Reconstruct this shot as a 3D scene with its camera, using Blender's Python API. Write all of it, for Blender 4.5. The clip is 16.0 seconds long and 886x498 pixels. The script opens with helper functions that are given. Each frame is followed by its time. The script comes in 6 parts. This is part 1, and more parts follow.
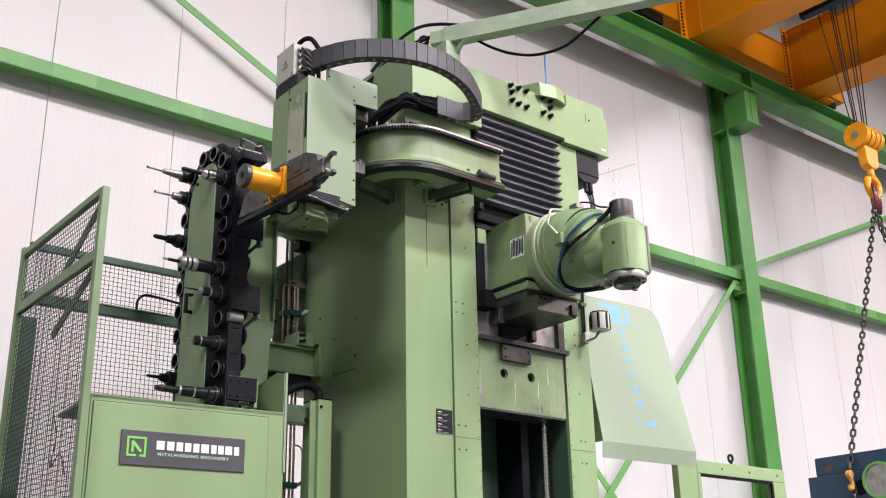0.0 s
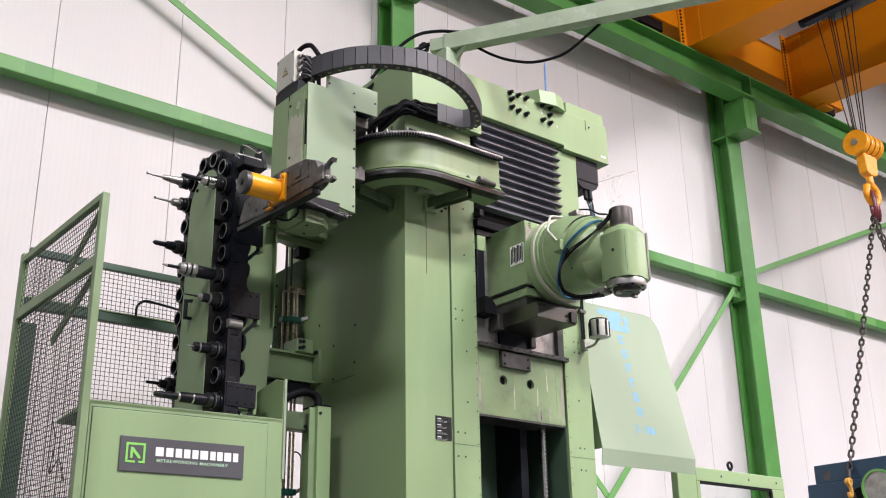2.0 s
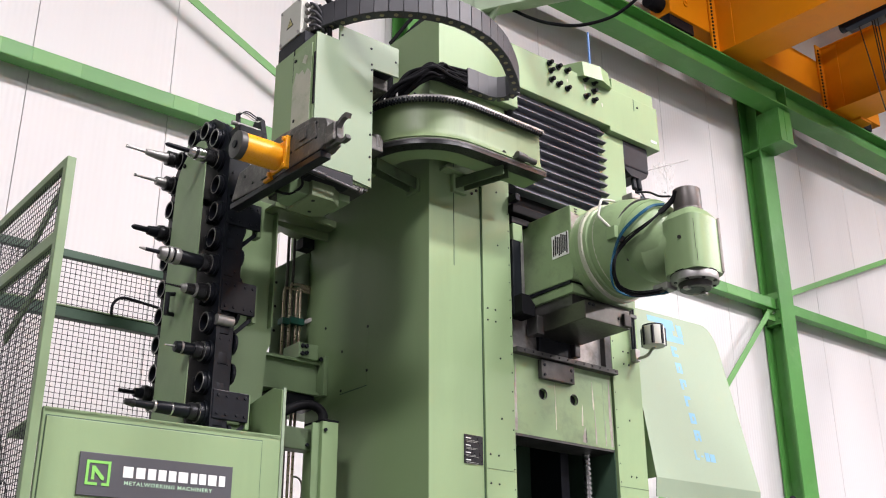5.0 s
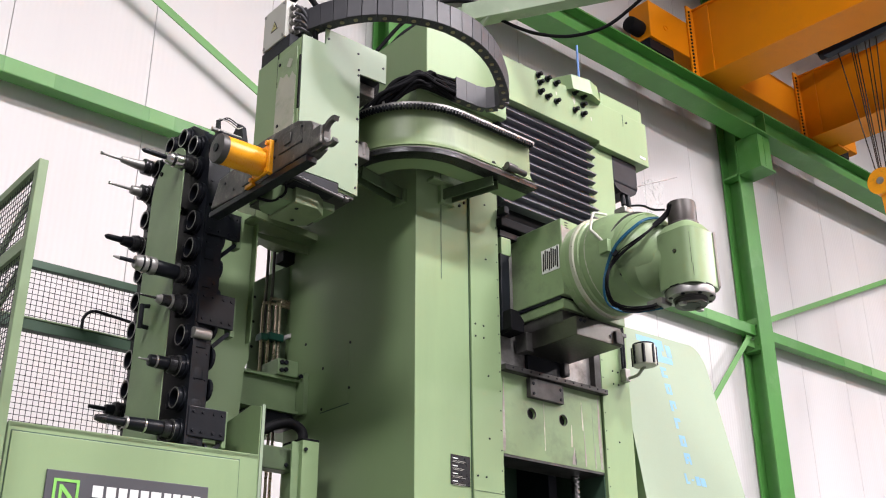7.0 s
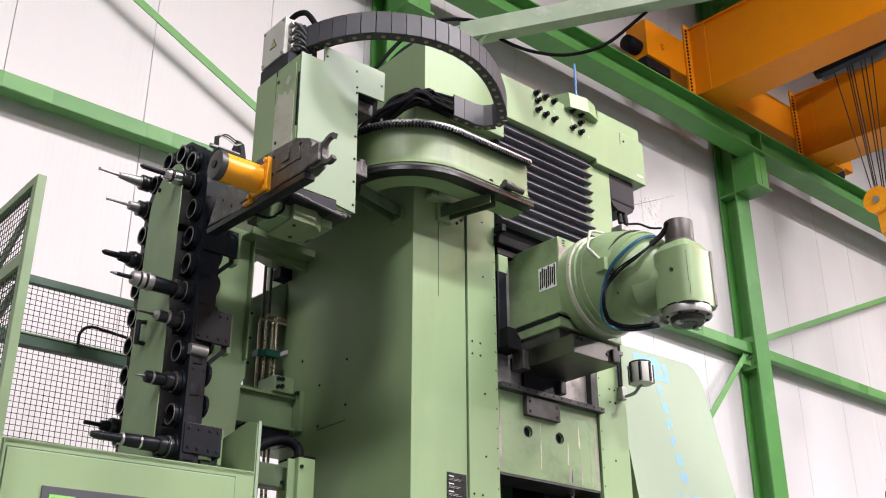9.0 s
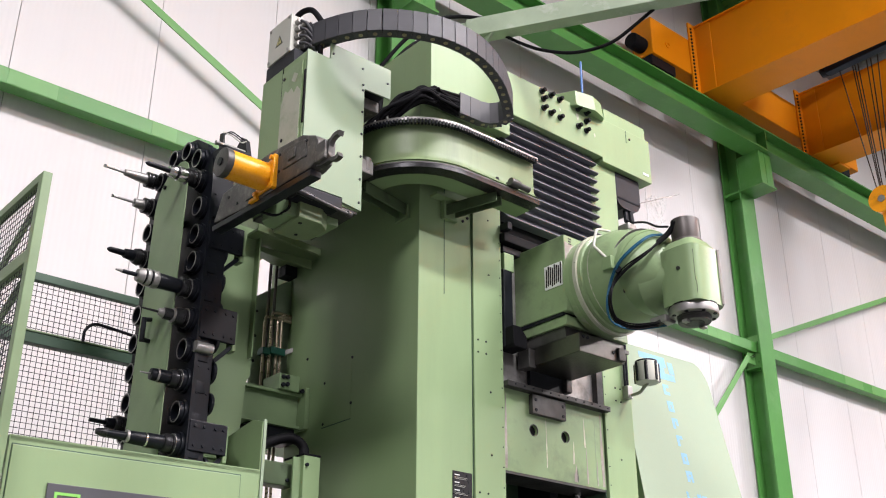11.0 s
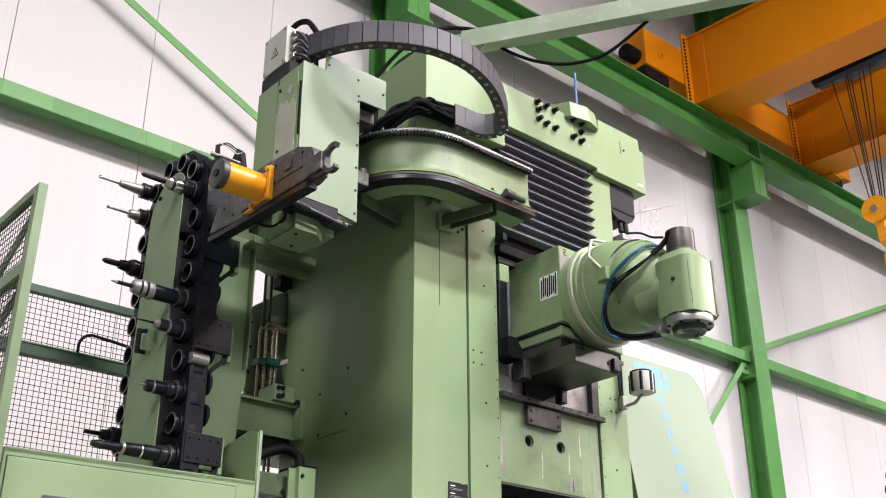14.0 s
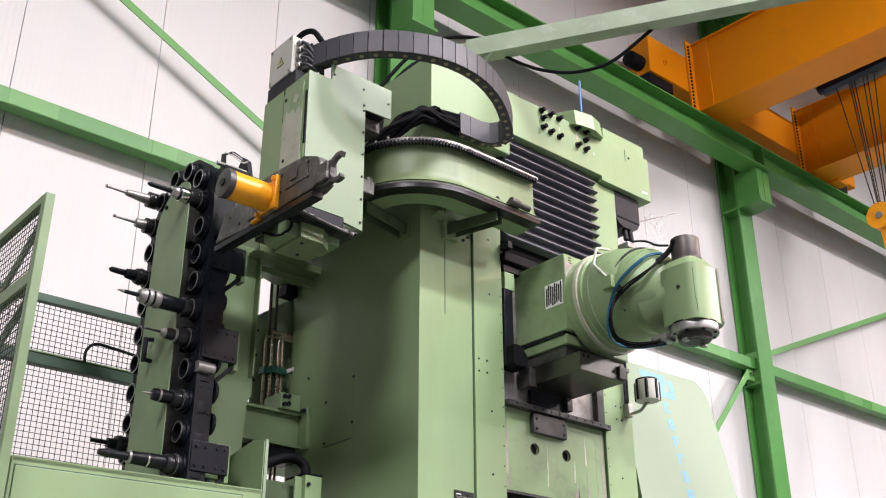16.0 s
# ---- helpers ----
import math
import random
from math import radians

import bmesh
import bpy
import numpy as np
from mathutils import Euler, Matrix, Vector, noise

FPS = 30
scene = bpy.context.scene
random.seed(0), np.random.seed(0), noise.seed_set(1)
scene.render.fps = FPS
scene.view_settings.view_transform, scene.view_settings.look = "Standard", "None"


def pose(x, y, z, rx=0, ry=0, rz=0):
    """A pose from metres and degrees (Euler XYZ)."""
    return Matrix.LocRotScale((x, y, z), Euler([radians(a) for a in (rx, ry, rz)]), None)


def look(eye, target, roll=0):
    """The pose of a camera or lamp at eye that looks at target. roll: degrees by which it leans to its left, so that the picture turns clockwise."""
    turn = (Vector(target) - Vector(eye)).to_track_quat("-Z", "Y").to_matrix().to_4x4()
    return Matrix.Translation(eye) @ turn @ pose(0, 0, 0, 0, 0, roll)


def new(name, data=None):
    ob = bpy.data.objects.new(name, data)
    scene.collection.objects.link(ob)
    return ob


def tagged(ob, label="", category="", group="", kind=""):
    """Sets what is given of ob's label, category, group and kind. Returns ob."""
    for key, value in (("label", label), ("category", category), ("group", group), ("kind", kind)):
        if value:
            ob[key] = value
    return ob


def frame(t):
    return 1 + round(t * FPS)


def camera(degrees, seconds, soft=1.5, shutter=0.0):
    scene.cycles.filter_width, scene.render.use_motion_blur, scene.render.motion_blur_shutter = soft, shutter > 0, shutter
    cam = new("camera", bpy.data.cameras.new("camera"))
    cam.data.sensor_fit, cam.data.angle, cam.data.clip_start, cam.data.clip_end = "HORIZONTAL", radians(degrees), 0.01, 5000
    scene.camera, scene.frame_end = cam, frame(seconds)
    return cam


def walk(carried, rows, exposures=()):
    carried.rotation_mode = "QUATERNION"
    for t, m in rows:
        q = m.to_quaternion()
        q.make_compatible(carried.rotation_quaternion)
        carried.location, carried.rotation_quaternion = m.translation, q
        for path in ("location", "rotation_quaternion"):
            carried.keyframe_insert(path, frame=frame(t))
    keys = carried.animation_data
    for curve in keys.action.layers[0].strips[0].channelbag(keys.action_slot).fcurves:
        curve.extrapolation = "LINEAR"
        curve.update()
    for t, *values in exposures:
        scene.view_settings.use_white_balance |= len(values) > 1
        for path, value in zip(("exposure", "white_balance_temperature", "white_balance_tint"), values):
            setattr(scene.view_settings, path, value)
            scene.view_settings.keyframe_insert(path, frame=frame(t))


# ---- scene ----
cam = camera(45.0, 16.0, soft=1.1)
PATH = [
    (0, (0.107, -0.145, 1.598), (1.287, 1.319, 2.279), -1.1),
    (0.5, (0.113, -0.142, 1.6), (1.294, 1.32, 2.283), -1.2),
    (1, (0.11, -0.147, 1.599), (1.292, 1.312, 2.286), -1.2),
    (1.5, (0.109, -0.149, 1.596), (1.289, 1.31, 2.288), -1.1),
    (2, (0.103, -0.146, 1.6), (1.282, 1.314, 2.292), -1.0),
    (2.5, (0.101, -0.146, 1.601), (1.277, 1.317, 2.292), -0.8),
    (3, (0.112, -0.119, 1.615), (1.28, 1.35, 2.305), -0.8),
    (3.5, (0.209, 0.018, 1.654), (1.367, 1.495, 2.344), -0.6),
    (5.8, (0.72, 0.933, 1.739), (1.889, 2.352, 2.527), -0.1),
    (6, (0.714, 0.939, 1.735), (1.889, 2.351, 2.528), -0.2),
    (6.5, (0.705, 0.927, 1.73), (1.888, 2.328, 2.528), -0.3),
    (7, (0.695, 0.919, 1.73), (1.883, 2.316, 2.529), -0.3),
    (7.5, (0.694, 0.92, 1.731), (1.883, 2.312, 2.537), -0.3),
    (8, (0.698, 0.916, 1.736), (1.886, 2.304, 2.549), -0.2),
    (8.5, (0.69, 0.917, 1.737), (1.878, 2.301, 2.558), -0.2),
    (9, (0.687, 0.916, 1.734), (1.872, 2.299, 2.56), -0.1),
    (11.5, (0.685, 0.936, 1.739), (1.867, 2.325, 2.562), 0.1),
    (12, (0.686, 0.925, 1.739), (1.868, 2.31, 2.566), -0.1),
    (12.5, (0.69, 0.917, 1.739), (1.873, 2.298, 2.572), -0.2),
    (13, (0.693, 0.918, 1.739), (1.878, 2.295, 2.577), -0.3),
    (13.5, (0.686, 0.922, 1.742), (1.872, 2.296, 2.581), -0.2),
    (14, (0.673, 0.932, 1.74), (1.859, 2.307, 2.58), -0.1),
    (14.5, (0.664, 0.932, 1.74), (1.847, 2.307, 2.582), -0.1),
    (15, (0.662, 0.935, 1.744), (1.843, 2.31, 2.588), -0.0),
    (15.5, (0.662, 0.934, 1.743), (1.84, 2.31, 2.591), -0.0),
    (16, (0.66, 0.924, 1.743), (1.836, 2.3, 2.594), -0.1),
]
walk(cam, [(t, look(eye, target, roll)) for t, eye, target, roll in PATH], exposures=[(0, -0.17), (3, -0.17), (5.8, -0.05), (16, -0.04)])

# ---- light ----
world = bpy.data.worlds.new("hall_air")
scene.world = world
world.use_nodes = True
world.node_tree.nodes["Background"].inputs[0].default_value = (0.75, 0.8, 0.85, 1)
world.node_tree.nodes["Background"].inputs[1].default_value = 0.01
scene.view_settings.exposure = 0.0
LAMP_WATTS = 1680
LAMP_ROWS = [(x, y, share) for y in (-2.2, -9.0) for x, share in ((4.0, 0.75), (9.0, 0.88), (15.0, 1.15), (22.0, 1.1))] + [(-6.0, -0.9, 0.3), (-6.0, -2.2, 0.35), (-6.0, -3.5, 0.3)]     # x, y, share of the power
LAMP_Z = 12.0


# ---- materials ----
def material(name, color, rough=0.5, metal=0.0, vary=0.12, grain=9.0, fine=90.0, bump=0.05, dirt=None, dirt_amount=0.0, dirt_scale=3.0, streak=False, coat=0.0, spec=0.42):
    m = bpy.data.materials.new(name)
    m.use_nodes = True
    nt = m.node_tree
    n, l = nt.nodes, nt.links
    b = n["Principled BSDF"]
    b.inputs["Metallic"].default_value = metal
    b.inputs["Coat Weight"].default_value = coat
    b.inputs["Specular IOR Level"].default_value = spec
    tc = n.new("ShaderNodeTexCoord")
    mp = n.new("ShaderNodeMapping")
    if streak:
        mp.inputs["Scale"].default_value = (1, 1, 0.12)
    l.new(tc.outputs["Object"], mp.inputs["Vector"])
    big = n.new("ShaderNodeTexNoise")
    big.inputs["Scale"].default_value, big.inputs["Detail"].default_value = grain, 5
    small = n.new("ShaderNodeTexNoise")
    small.inputs["Scale"].default_value, small.inputs["Detail"].default_value = fine, 3
    l.new(mp.outputs[0], big.inputs["Vector"])
    l.new(tc.outputs["Object"], small.inputs["Vector"])
    ramp = n.new("ShaderNodeMapRange")
    ramp.inputs["From Min"].default_value, ramp.inputs["From Max"].default_value = 0.3, 0.7
    ramp.inputs["To Min"].default_value, ramp.inputs["To Max"].default_value = 1 - vary, 1 + vary
    l.new(big.outputs["Fac"], ramp.inputs["Value"])
    tint = n.new("ShaderNodeVectorMath")
    tint.operation = "SCALE"
    tint.inputs[0].default_value = color
    l.new(ramp.outputs[0], tint.inputs["Scale"])
    out = tint.outputs[0]
    if dirt:
        spots = n.new("ShaderNodeTexNoise")
        spots.inputs["Scale"].default_value, spots.inputs["Detail"].default_value, spots.inputs["Roughness"].default_value = dirt_scale, 8, 0.7
        l.new(mp.outputs[0], spots.inputs["Vector"])
        cut = n.new("ShaderNodeMapRange")
        cut.inputs["From Min"].default_value, cut.inputs["From Max"].default_value = 0.52, 0.72
        cut.inputs["To Max"].default_value = dirt_amount
        l.new(spots.outputs["Fac"], cut.inputs["Value"])
        mix = n.new("ShaderNodeMix")
        mix.data_type = "RGBA"
        l.new(cut.outputs[0], mix.inputs["Factor"])
        l.new(out, mix.inputs["A"])
        mix.inputs["B"].default_value = (*dirt, 1)
        out = mix.outputs["Result"]
    l.new(out, b.inputs["Base Color"])
    rr = n.new("ShaderNodeMapRange")
    rr.inputs["To Min"].default_value, rr.inputs["To Max"].default_value = max(rough - 0.12, 0.03), min(rough + 0.12, 1)
    l.new(small.outputs["Fac"], rr.inputs["Value"])
    l.new(rr.outputs[0], b.inputs["Roughness"])
    bp = n.new("ShaderNodeBump")
    bp.inputs["Strength"].default_value, bp.inputs["Distance"].default_value = bump, 0.004
    l.new(small.outputs["Fac"], bp.inputs["Height"])
    l.new(bp.outputs[0], b.inputs["Normal"])
    return m


def ribbed_panel_material():
    m = material("white_panel_sheet", (0.65, 0.632, 0.635), 0.42, vary=0.03, grain=0.6, fine=30, bump=0.02, dirt=(0.52, 0.51, 0.5), dirt_amount=0.35, dirt_scale=0.9, streak=True)
    nt = m.node_tree
    tc = nt.nodes["Texture Coordinate"]
    wave = nt.nodes.new("ShaderNodeTexWave")
    wave.bands_direction, wave.wave_profile = "X", "SIN"
    wave.inputs["Scale"].default_value = 2 * math.pi / 0.05 / 20
    bump = nt.nodes.new("ShaderNodeBump")
    bump.inputs["Strength"].default_value, bump.inputs["Distance"].default_value = 0.5, 0.0016
    nt.links.new(tc.outputs["Object"], wave.inputs["Vector"])
    nt.links.new(wave.outputs["Fac"], bump.inputs["Height"])
    nt.links.new(nt.nodes["Bump"].outputs[0], bump.inputs["Normal"])
    nt.links.new(bump.outputs[0], nt.nodes["Principled BSDF"].inputs["Normal"])
    return m


def glow(name, color, strength):
    m = bpy.data.materials.new(name)
    m.use_nodes = True
    b = m.node_tree.nodes["Principled BSDF"]
    b.inputs["Base Color"].default_value = (*color, 1)
    b.inputs["Emission Color"].default_value = (*color, 1)
    b.inputs["Emission Strength"].default_value = strength
    return m


def glass(name, ior=1.1):
    m = bpy.data.materials.new(name)
    m.use_nodes = True
    b = m.node_tree.nodes["Principled BSDF"]
    b.inputs["Base Color"].default_value = (0.92, 0.96, 0.94, 1)
    b.inputs["Transmission Weight"].default_value = 1
    b.inputs["Roughness"].default_value = 0.03
    b.inputs["IOR"].default_value = ior
    return m


GREEN = material("sage_green_machine_paint", (0.235, 0.335, 0.170), 0.46, vary=0.05, grain=1.3, fine=140, bump=0.06, dirt=(0.16, 0.22, 0.12), dirt_amount=0.28, dirt_scale=1.6, streak=True)
GREEN_WORN = material("worn_sage_green_paint", (0.235, 0.33, 0.172), 0.33, vary=0.09, grain=3.0, fine=120, bump=0.05, dirt=(0.10, 0.12, 0.08), dirt_amount=0.55, dirt_scale=4.0)
GREEN_SHEET = material("cool_green_sheet_paint", (0.175, 0.245, 0.148), 0.42, vary=0.05, grain=1.5, fine=140, bump=0.05, dirt=(0.2, 0.27, 0.17), dirt_amount=0.3, dirt_scale=2.5, streak=True)
# oily green taken darker: shade on track, support and casting sits in it
SHADE_GREEN = material("oily_green_darkened_for_shade", (0.175, 0.235, 0.12), 0.42, vary=0.14, grain=2.5, fine=100, bump=0.05, dirt=(0.07, 0.09, 0.05), dirt_amount=0.6, dirt_scale=3.5, streak=True)
GREEN_PALE = material("pale_green_sheet_metal", (0.25, 0.32, 0.225), 0.58, vary=0.05, grain=1.2, fine=120, bump=0.04, dirt=(0.26, 0.33, 0.21), dirt_amount=0.4, dirt_scale=2.0, streak=True)
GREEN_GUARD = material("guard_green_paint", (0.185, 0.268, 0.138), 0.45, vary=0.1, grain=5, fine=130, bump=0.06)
BRACKET_GREEN = material("dark_spotted_green_paint", (0.09, 0.13, 0.07), 0.35, vary=0.2, grain=6, fine=90, bump=0.05, dirt=(0.03, 0.035, 0.025), dirt_amount=0.8, dirt_scale=9)
FLANGE_GREEN = material("chipped_green_flange_paint", (0.235, 0.33, 0.172), 0.4, vary=0.1, grain=5, fine=120, bump=0.06, dirt=(0.46, 0.44, 0.39), dirt_amount=0.85, dirt_scale=8)
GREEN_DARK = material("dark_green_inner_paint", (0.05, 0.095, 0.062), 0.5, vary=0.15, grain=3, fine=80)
STEEL_GREEN = material("hall_steel_green_paint", (0.085, 0.275, 0.06), 0.4, vary=0.1, grain=1.6, fine=60, bump=0.06, dirt=(0.17, 0.36, 0.14), dirt_amount=0.5, dirt_scale=2.2)
STEEL_GREEN_TOUCH = material("hall_steel_green_touched_up", (0.14, 0.35, 0.10), 0.45, vary=0.06, grain=4, fine=60)
WHITE_PANEL = ribbed_panel_material()
JOINT = material("panel_joint_grey", (0.42, 0.42, 0.42), 0.7, vary=0.05)
BLACK = material("black_plastic", (0.016, 0.017, 0.022), 0.45, vary=0.2, grain=8, fine=120, bump=0.05, spec=0.14)
BLACK_STEEL = material("oiled_black_steel", (0.0085, 0.010, 0.0145), 0.38, metal=0.0, vary=0.35, grain=9, fine=120, bump=0.08, spec=0.2)
CHAIN_GREY = material("grey_black_chain_plastic", (0.055, 0.055, 0.063), 0.5, vary=0.15, grain=7, fine=150, bump=0.04)
BELLOWS = material("dark_grey_slat_sheet", (0.075, 0.077, 0.095), 0.36, vary=0.15, grain=3, fine=70, bump=0.03, streak=True)
# lighter grey that paints the highlight along the slats' lower lips
SLAT_GLINT = material("grey_slat_highlight", (0.15, 0.15, 0.165), 0.4, vary=0.3, grain=12, fine=80)
RUBBER = material("black_rubber", (0.008, 0.008, 0.0095), 0.55, vary=0.2, spec=0.07)
STEEL = material("bright_steel", (0.62, 0.61, 0.6), 0.22, metal=1.0, vary=0.12, grain=25, fine=200, bump=0.03)
STEEL_DULL = material("dull_ground_steel", (0.36, 0.35, 0.34), 0.46, metal=0.8, vary=0.25, grain=12, fine=120, bump=0.06, dirt=(0.07, 0.062, 0.058), dirt_amount=0.6, dirt_scale=7)
GREASY = material("greasy_dark_steel", (0.075, 0.073, 0.071), 0.42, metal=0.45, vary=0.45, grain=7, fine=70, bump=0.15, dirt=(0.025, 0.02, 0.018), dirt_amount=0.8, dirt_scale=6)
GREASE_GREY = material("grey_worn_cast_iron", (0.085, 0.082, 0.078), 0.5, metal=0.3, vary=0.5, grain=10, fine=90, bump=0.25, dirt=(0.36, 0.335, 0.31), dirt_amount=0.62, dirt_scale=13)
PAD_STEEL = material("oily_ground_steel", (0.09, 0.087, 0.08), 0.34, metal=0.85, vary=0.3, grain=6, fine=110, bump=0.06, dirt=(0.05, 0.045, 0.04), dirt_amount=0.7, dirt_scale=6)
CAP_STEEL = material("brown_grey_turned_steel", (0.085, 0.076, 0.072), 0.4, metal=0.4, vary=0.2, grain=14, fine=120, bump=0.05)
NOSE_STEEL = material("turned_spindle_steel", (0.4, 0.39, 0.385), 0.42, metal=0.9, vary=0.15, grain=20, fine=150, bump=0.04)
PRIMER = material("scuffed_grey_green_primer", (0.44, 0.45, 0.36), 0.5, vary=0.07, grain=9, fine=120, bump=0.05, dirt=(0.25, 0.31, 0.18), dirt_amount=0.75, dirt_scale=7)
SCRAPE = material("pale_scraped_paint", (0.55, 0.54, 0.43), 0.6, vary=0.25, grain=30, fine=160, dirt=(0.28, 0.34, 0.2), dirt_amount=0.8, dirt_scale=40)
TOOL_DARK = material("blackened_tool_steel", (0.03, 0.03, 0.033), 0.3, metal=0.5, vary=0.35, grain=25, fine=150, bump=0.05)
PIN_BROWN = material("brass_brown_pin", (0.36, 0.31, 0.2), 0.4, metal=0.5, vary=0.2)
GREY_WORN = material("scuffed_grey_metal", (0.33, 0.29, 0.27), 0.45, metal=0.4, vary=0.2, dirt=(0.45, 0.5, 0.42), dirt_amount=0.7, dirt_scale=14)
COPPER = material("brown_metal_pipe", (0.5, 0.41, 0.33), 0.3, metal=0.9, vary=0.2)
YELLOW = material("yellow_cylinder_paint", (0.85, 0.36, 0.012), 0.3, vary=0.05, grain=6, fine=120, bump=0.03, dirt=(0.45, 0.2, 0.02), dirt_amount=0.4, dirt_scale=9)
ORANGE = material("crane_orange_paint", (0.80, 0.265, 0.004), 0.42, vary=0.06, grain=1.2, fine=50, bump=0.05, dirt=(0.6, 0.21, 0.02), dirt_amount=0.35, dirt_scale=2.5, spec=0.25)
HOOK_YELLOW = material("hook_block_yellow", (0.8, 0.32, 0.01), 0.38, vary=0.08, dirt=(0.15, 0.07, 0.02), dirt_amount=0.5, dirt_scale=8)
HOOK_GOLD = material("golden_hook_paint", (0.62, 0.33, 0.06), 0.4, vary=0.15, grain=14, dirt=(0.2, 0.1, 0.03), dirt_amount=0.6, dirt_scale=14)
GREY_BOX = material("grey_enclosure_paint", (0.5, 0.5, 0.45), 0.45, vary=0.05, grain=8)
SIGN_GREY = material("dark_grey_sign_sheet", (0.075, 0.075, 0.085), 0.35, vary=0.05)
SIGN_WHITE = material("white_print", (0.82, 0.83, 0.82), 0.5, vary=0.02)
SIGN_GREEN = material("lime_green_print", (0.22, 0.56, 0.11), 0.5, vary=0.02)
SIGN_PALE = material("pale_green_print", (0.42, 0.62, 0.45), 0.5, vary=0.02)
SIGN_BLACK = material("black_plate", (0.012, 0.012, 0.014), 0.3, vary=0.1)
LETTER_BLUE = material("pale_blue_lettering", (0.14, 0.32, 0.46), 0.5, vary=0.06)
BLUE_HOSE = material("blue_hose", (0.01, 0.09, 0.17), 0.35, vary=0.1)
BLUE_ROD = material("blue_rod_paint", (0.05, 0.15, 0.4), 0.4, vary=0.1)
BLUE_MACHINE = material("dark_blue_machine_paint", (0.016, 0.045, 0.085), 0.4, vary=0.15, grain=2)
TROLLEY_BLUE = material("black_blue_hoist_paint", (0.008, 0.014, 0.03), 0.45, vary=0.15, grain=2, spec=0.2)
TEAL = material("teal_clamp_plastic", (0.01, 0.08, 0.06), 0.4, vary=0.1)
WARN = material("warning_yellow_print", (0.5, 0.46, 0.2), 0.5, vary=0.05)
RED = material("dark_red_shackle_paint", (0.13, 0.018, 0.024), 0.4, vary=0.2)
CHAIN_STEEL = material("dark_chain_steel", (0.07, 0.062, 0.058), 0.42, metal=0.7, vary=0.3, grain=20)
ROPE = material("greased_wire_rope", (0.035, 0.022, 0.016), 0.5, vary=0.2, spec=0.2)
BOOM_GREEN = material("weathered_green_boom_paint", (0.33, 0.41, 0.29), 0.5, vary=0.14, grain=5, fine=60, bump=0.08, dirt=(0.56, 0.58, 0.53), dirt_amount=0.8, dirt_scale=6)
CONCRETE = material("grey_concrete_floor", (0.07, 0.07, 0.068), 0.5, vary=0.12, grain=0.7, fine=20)
HALL_WHITE = material("hall_light_grey_sheet", (0.19, 0.19, 0.2), 0.5, vary=0.04, grain=0.5)
CLEAR_BAG = glass("thin_plastic_film", 1.03)
film_shader = CLEAR_BAG.node_tree.nodes["Principled BSDF"]
film_shader.inputs["Transmission Weight"].default_value = 0.0
film_shader.inputs["Roughness"].default_value = 0.25
film_shader.inputs["Alpha"].default_value = 0.06
LAMP_FACE = glow("lamp_diffuser", (1, 0.97, 0.95), 8)
PANE = glass("clear_window_pane")


# ---- mesh helpers ----
def part(name, bm, mat, parent=None, label="", smooth=False):
    me = bpy.data.meshes.new(name)
    bmesh.ops.recalc_face_normals(bm, faces=bm.faces)
    bm.to_mesh(me)
    bm.free()
    me.materials.append(mat)
    if smooth:
        me.polygons.foreach_set("use_smooth", [True] * len(me.polygons))
        me.set_sharp_from_angle(angle=radians(35))
    ob = new(name, me)
    ob.parent = parent
    if label:
        ob["label"] = label
    return ob


def thing(name, label, category, group="", kind="", at=(0, 0, 0)):
    ob = new(name)
    ob.location = at
    ob.empty_display_size = 0.05
    return tagged(ob, label, category, group, kind)


def merge(bm, other):
    me = bpy.data.meshes.new("join")
    other.to_mesh(me)
    other.free()
    bm.from_mesh(me)
    bpy.data.meshes.remove(me)
    return bm


def box(x0, x1, y0, y1, z0, z1, bevel=0.0, bm=None):
    b = bmesh.new()
    bmesh.ops.create_cube(b, size=1)
    for v in b.verts:
        v.co = Vector(((x0 + x1) / 2 + v.co.x * (x1 - x0), (y0 + y1) / 2 + v.co.y * (y1 - y0), (z0 + z1) / 2 + v.co.z * (z1 - z0)))
    if bevel:
        bmesh.ops.bevel(b, geom=b.edges[:], offset=bevel, segments=2, affect="EDGES", profile=0.6)
    return merge(bm, b) if bm else b


def beam(p, q, w, h, bevel=0.0, bm=None, up=(0, 0, 1)):
    """A square bar from p to q, w across and h along up."""
    p, q = Vector(p), Vector(q)
    d = q - p
    b = box(-w / 2, w / 2, 0, d.length, -h / 2, h / 2, bevel)
    yv = d.normalized()
    xv = yv.cross(Vector(up)).normalized()
    zv = xv.cross(yv)
    b.transform(Matrix.Translation(p) @ Matrix((xv, yv, zv)).transposed().to_4x4())
    return merge(bm, b) if bm else b


def cyl(p, q, r, seg=24, r2=None, bevel=0.0, bm=None):
    p, q = Vector(p), Vector(q)
    d = q - p
    b = bmesh.new()
    bmesh.ops.create_cone(b, cap_ends=True, segments=seg, radius1=r, radius2=r if r2 is None else r2, depth=d.length)
    if bevel:
        rim = [e for e in b.edges if len(e.link_faces) == 2 and any(len(f.verts) > 4 for f in e.link_faces)]
        bmesh.ops.bevel(b, geom=rim, offset=bevel, segments=2, affect="EDGES", profile=0.6)
    b.transform(Matrix.Translation((p + q) / 2) @ d.to_track_quat("Z", "Y").to_matrix().to_4x4())
    return merge(bm, b) if bm else b


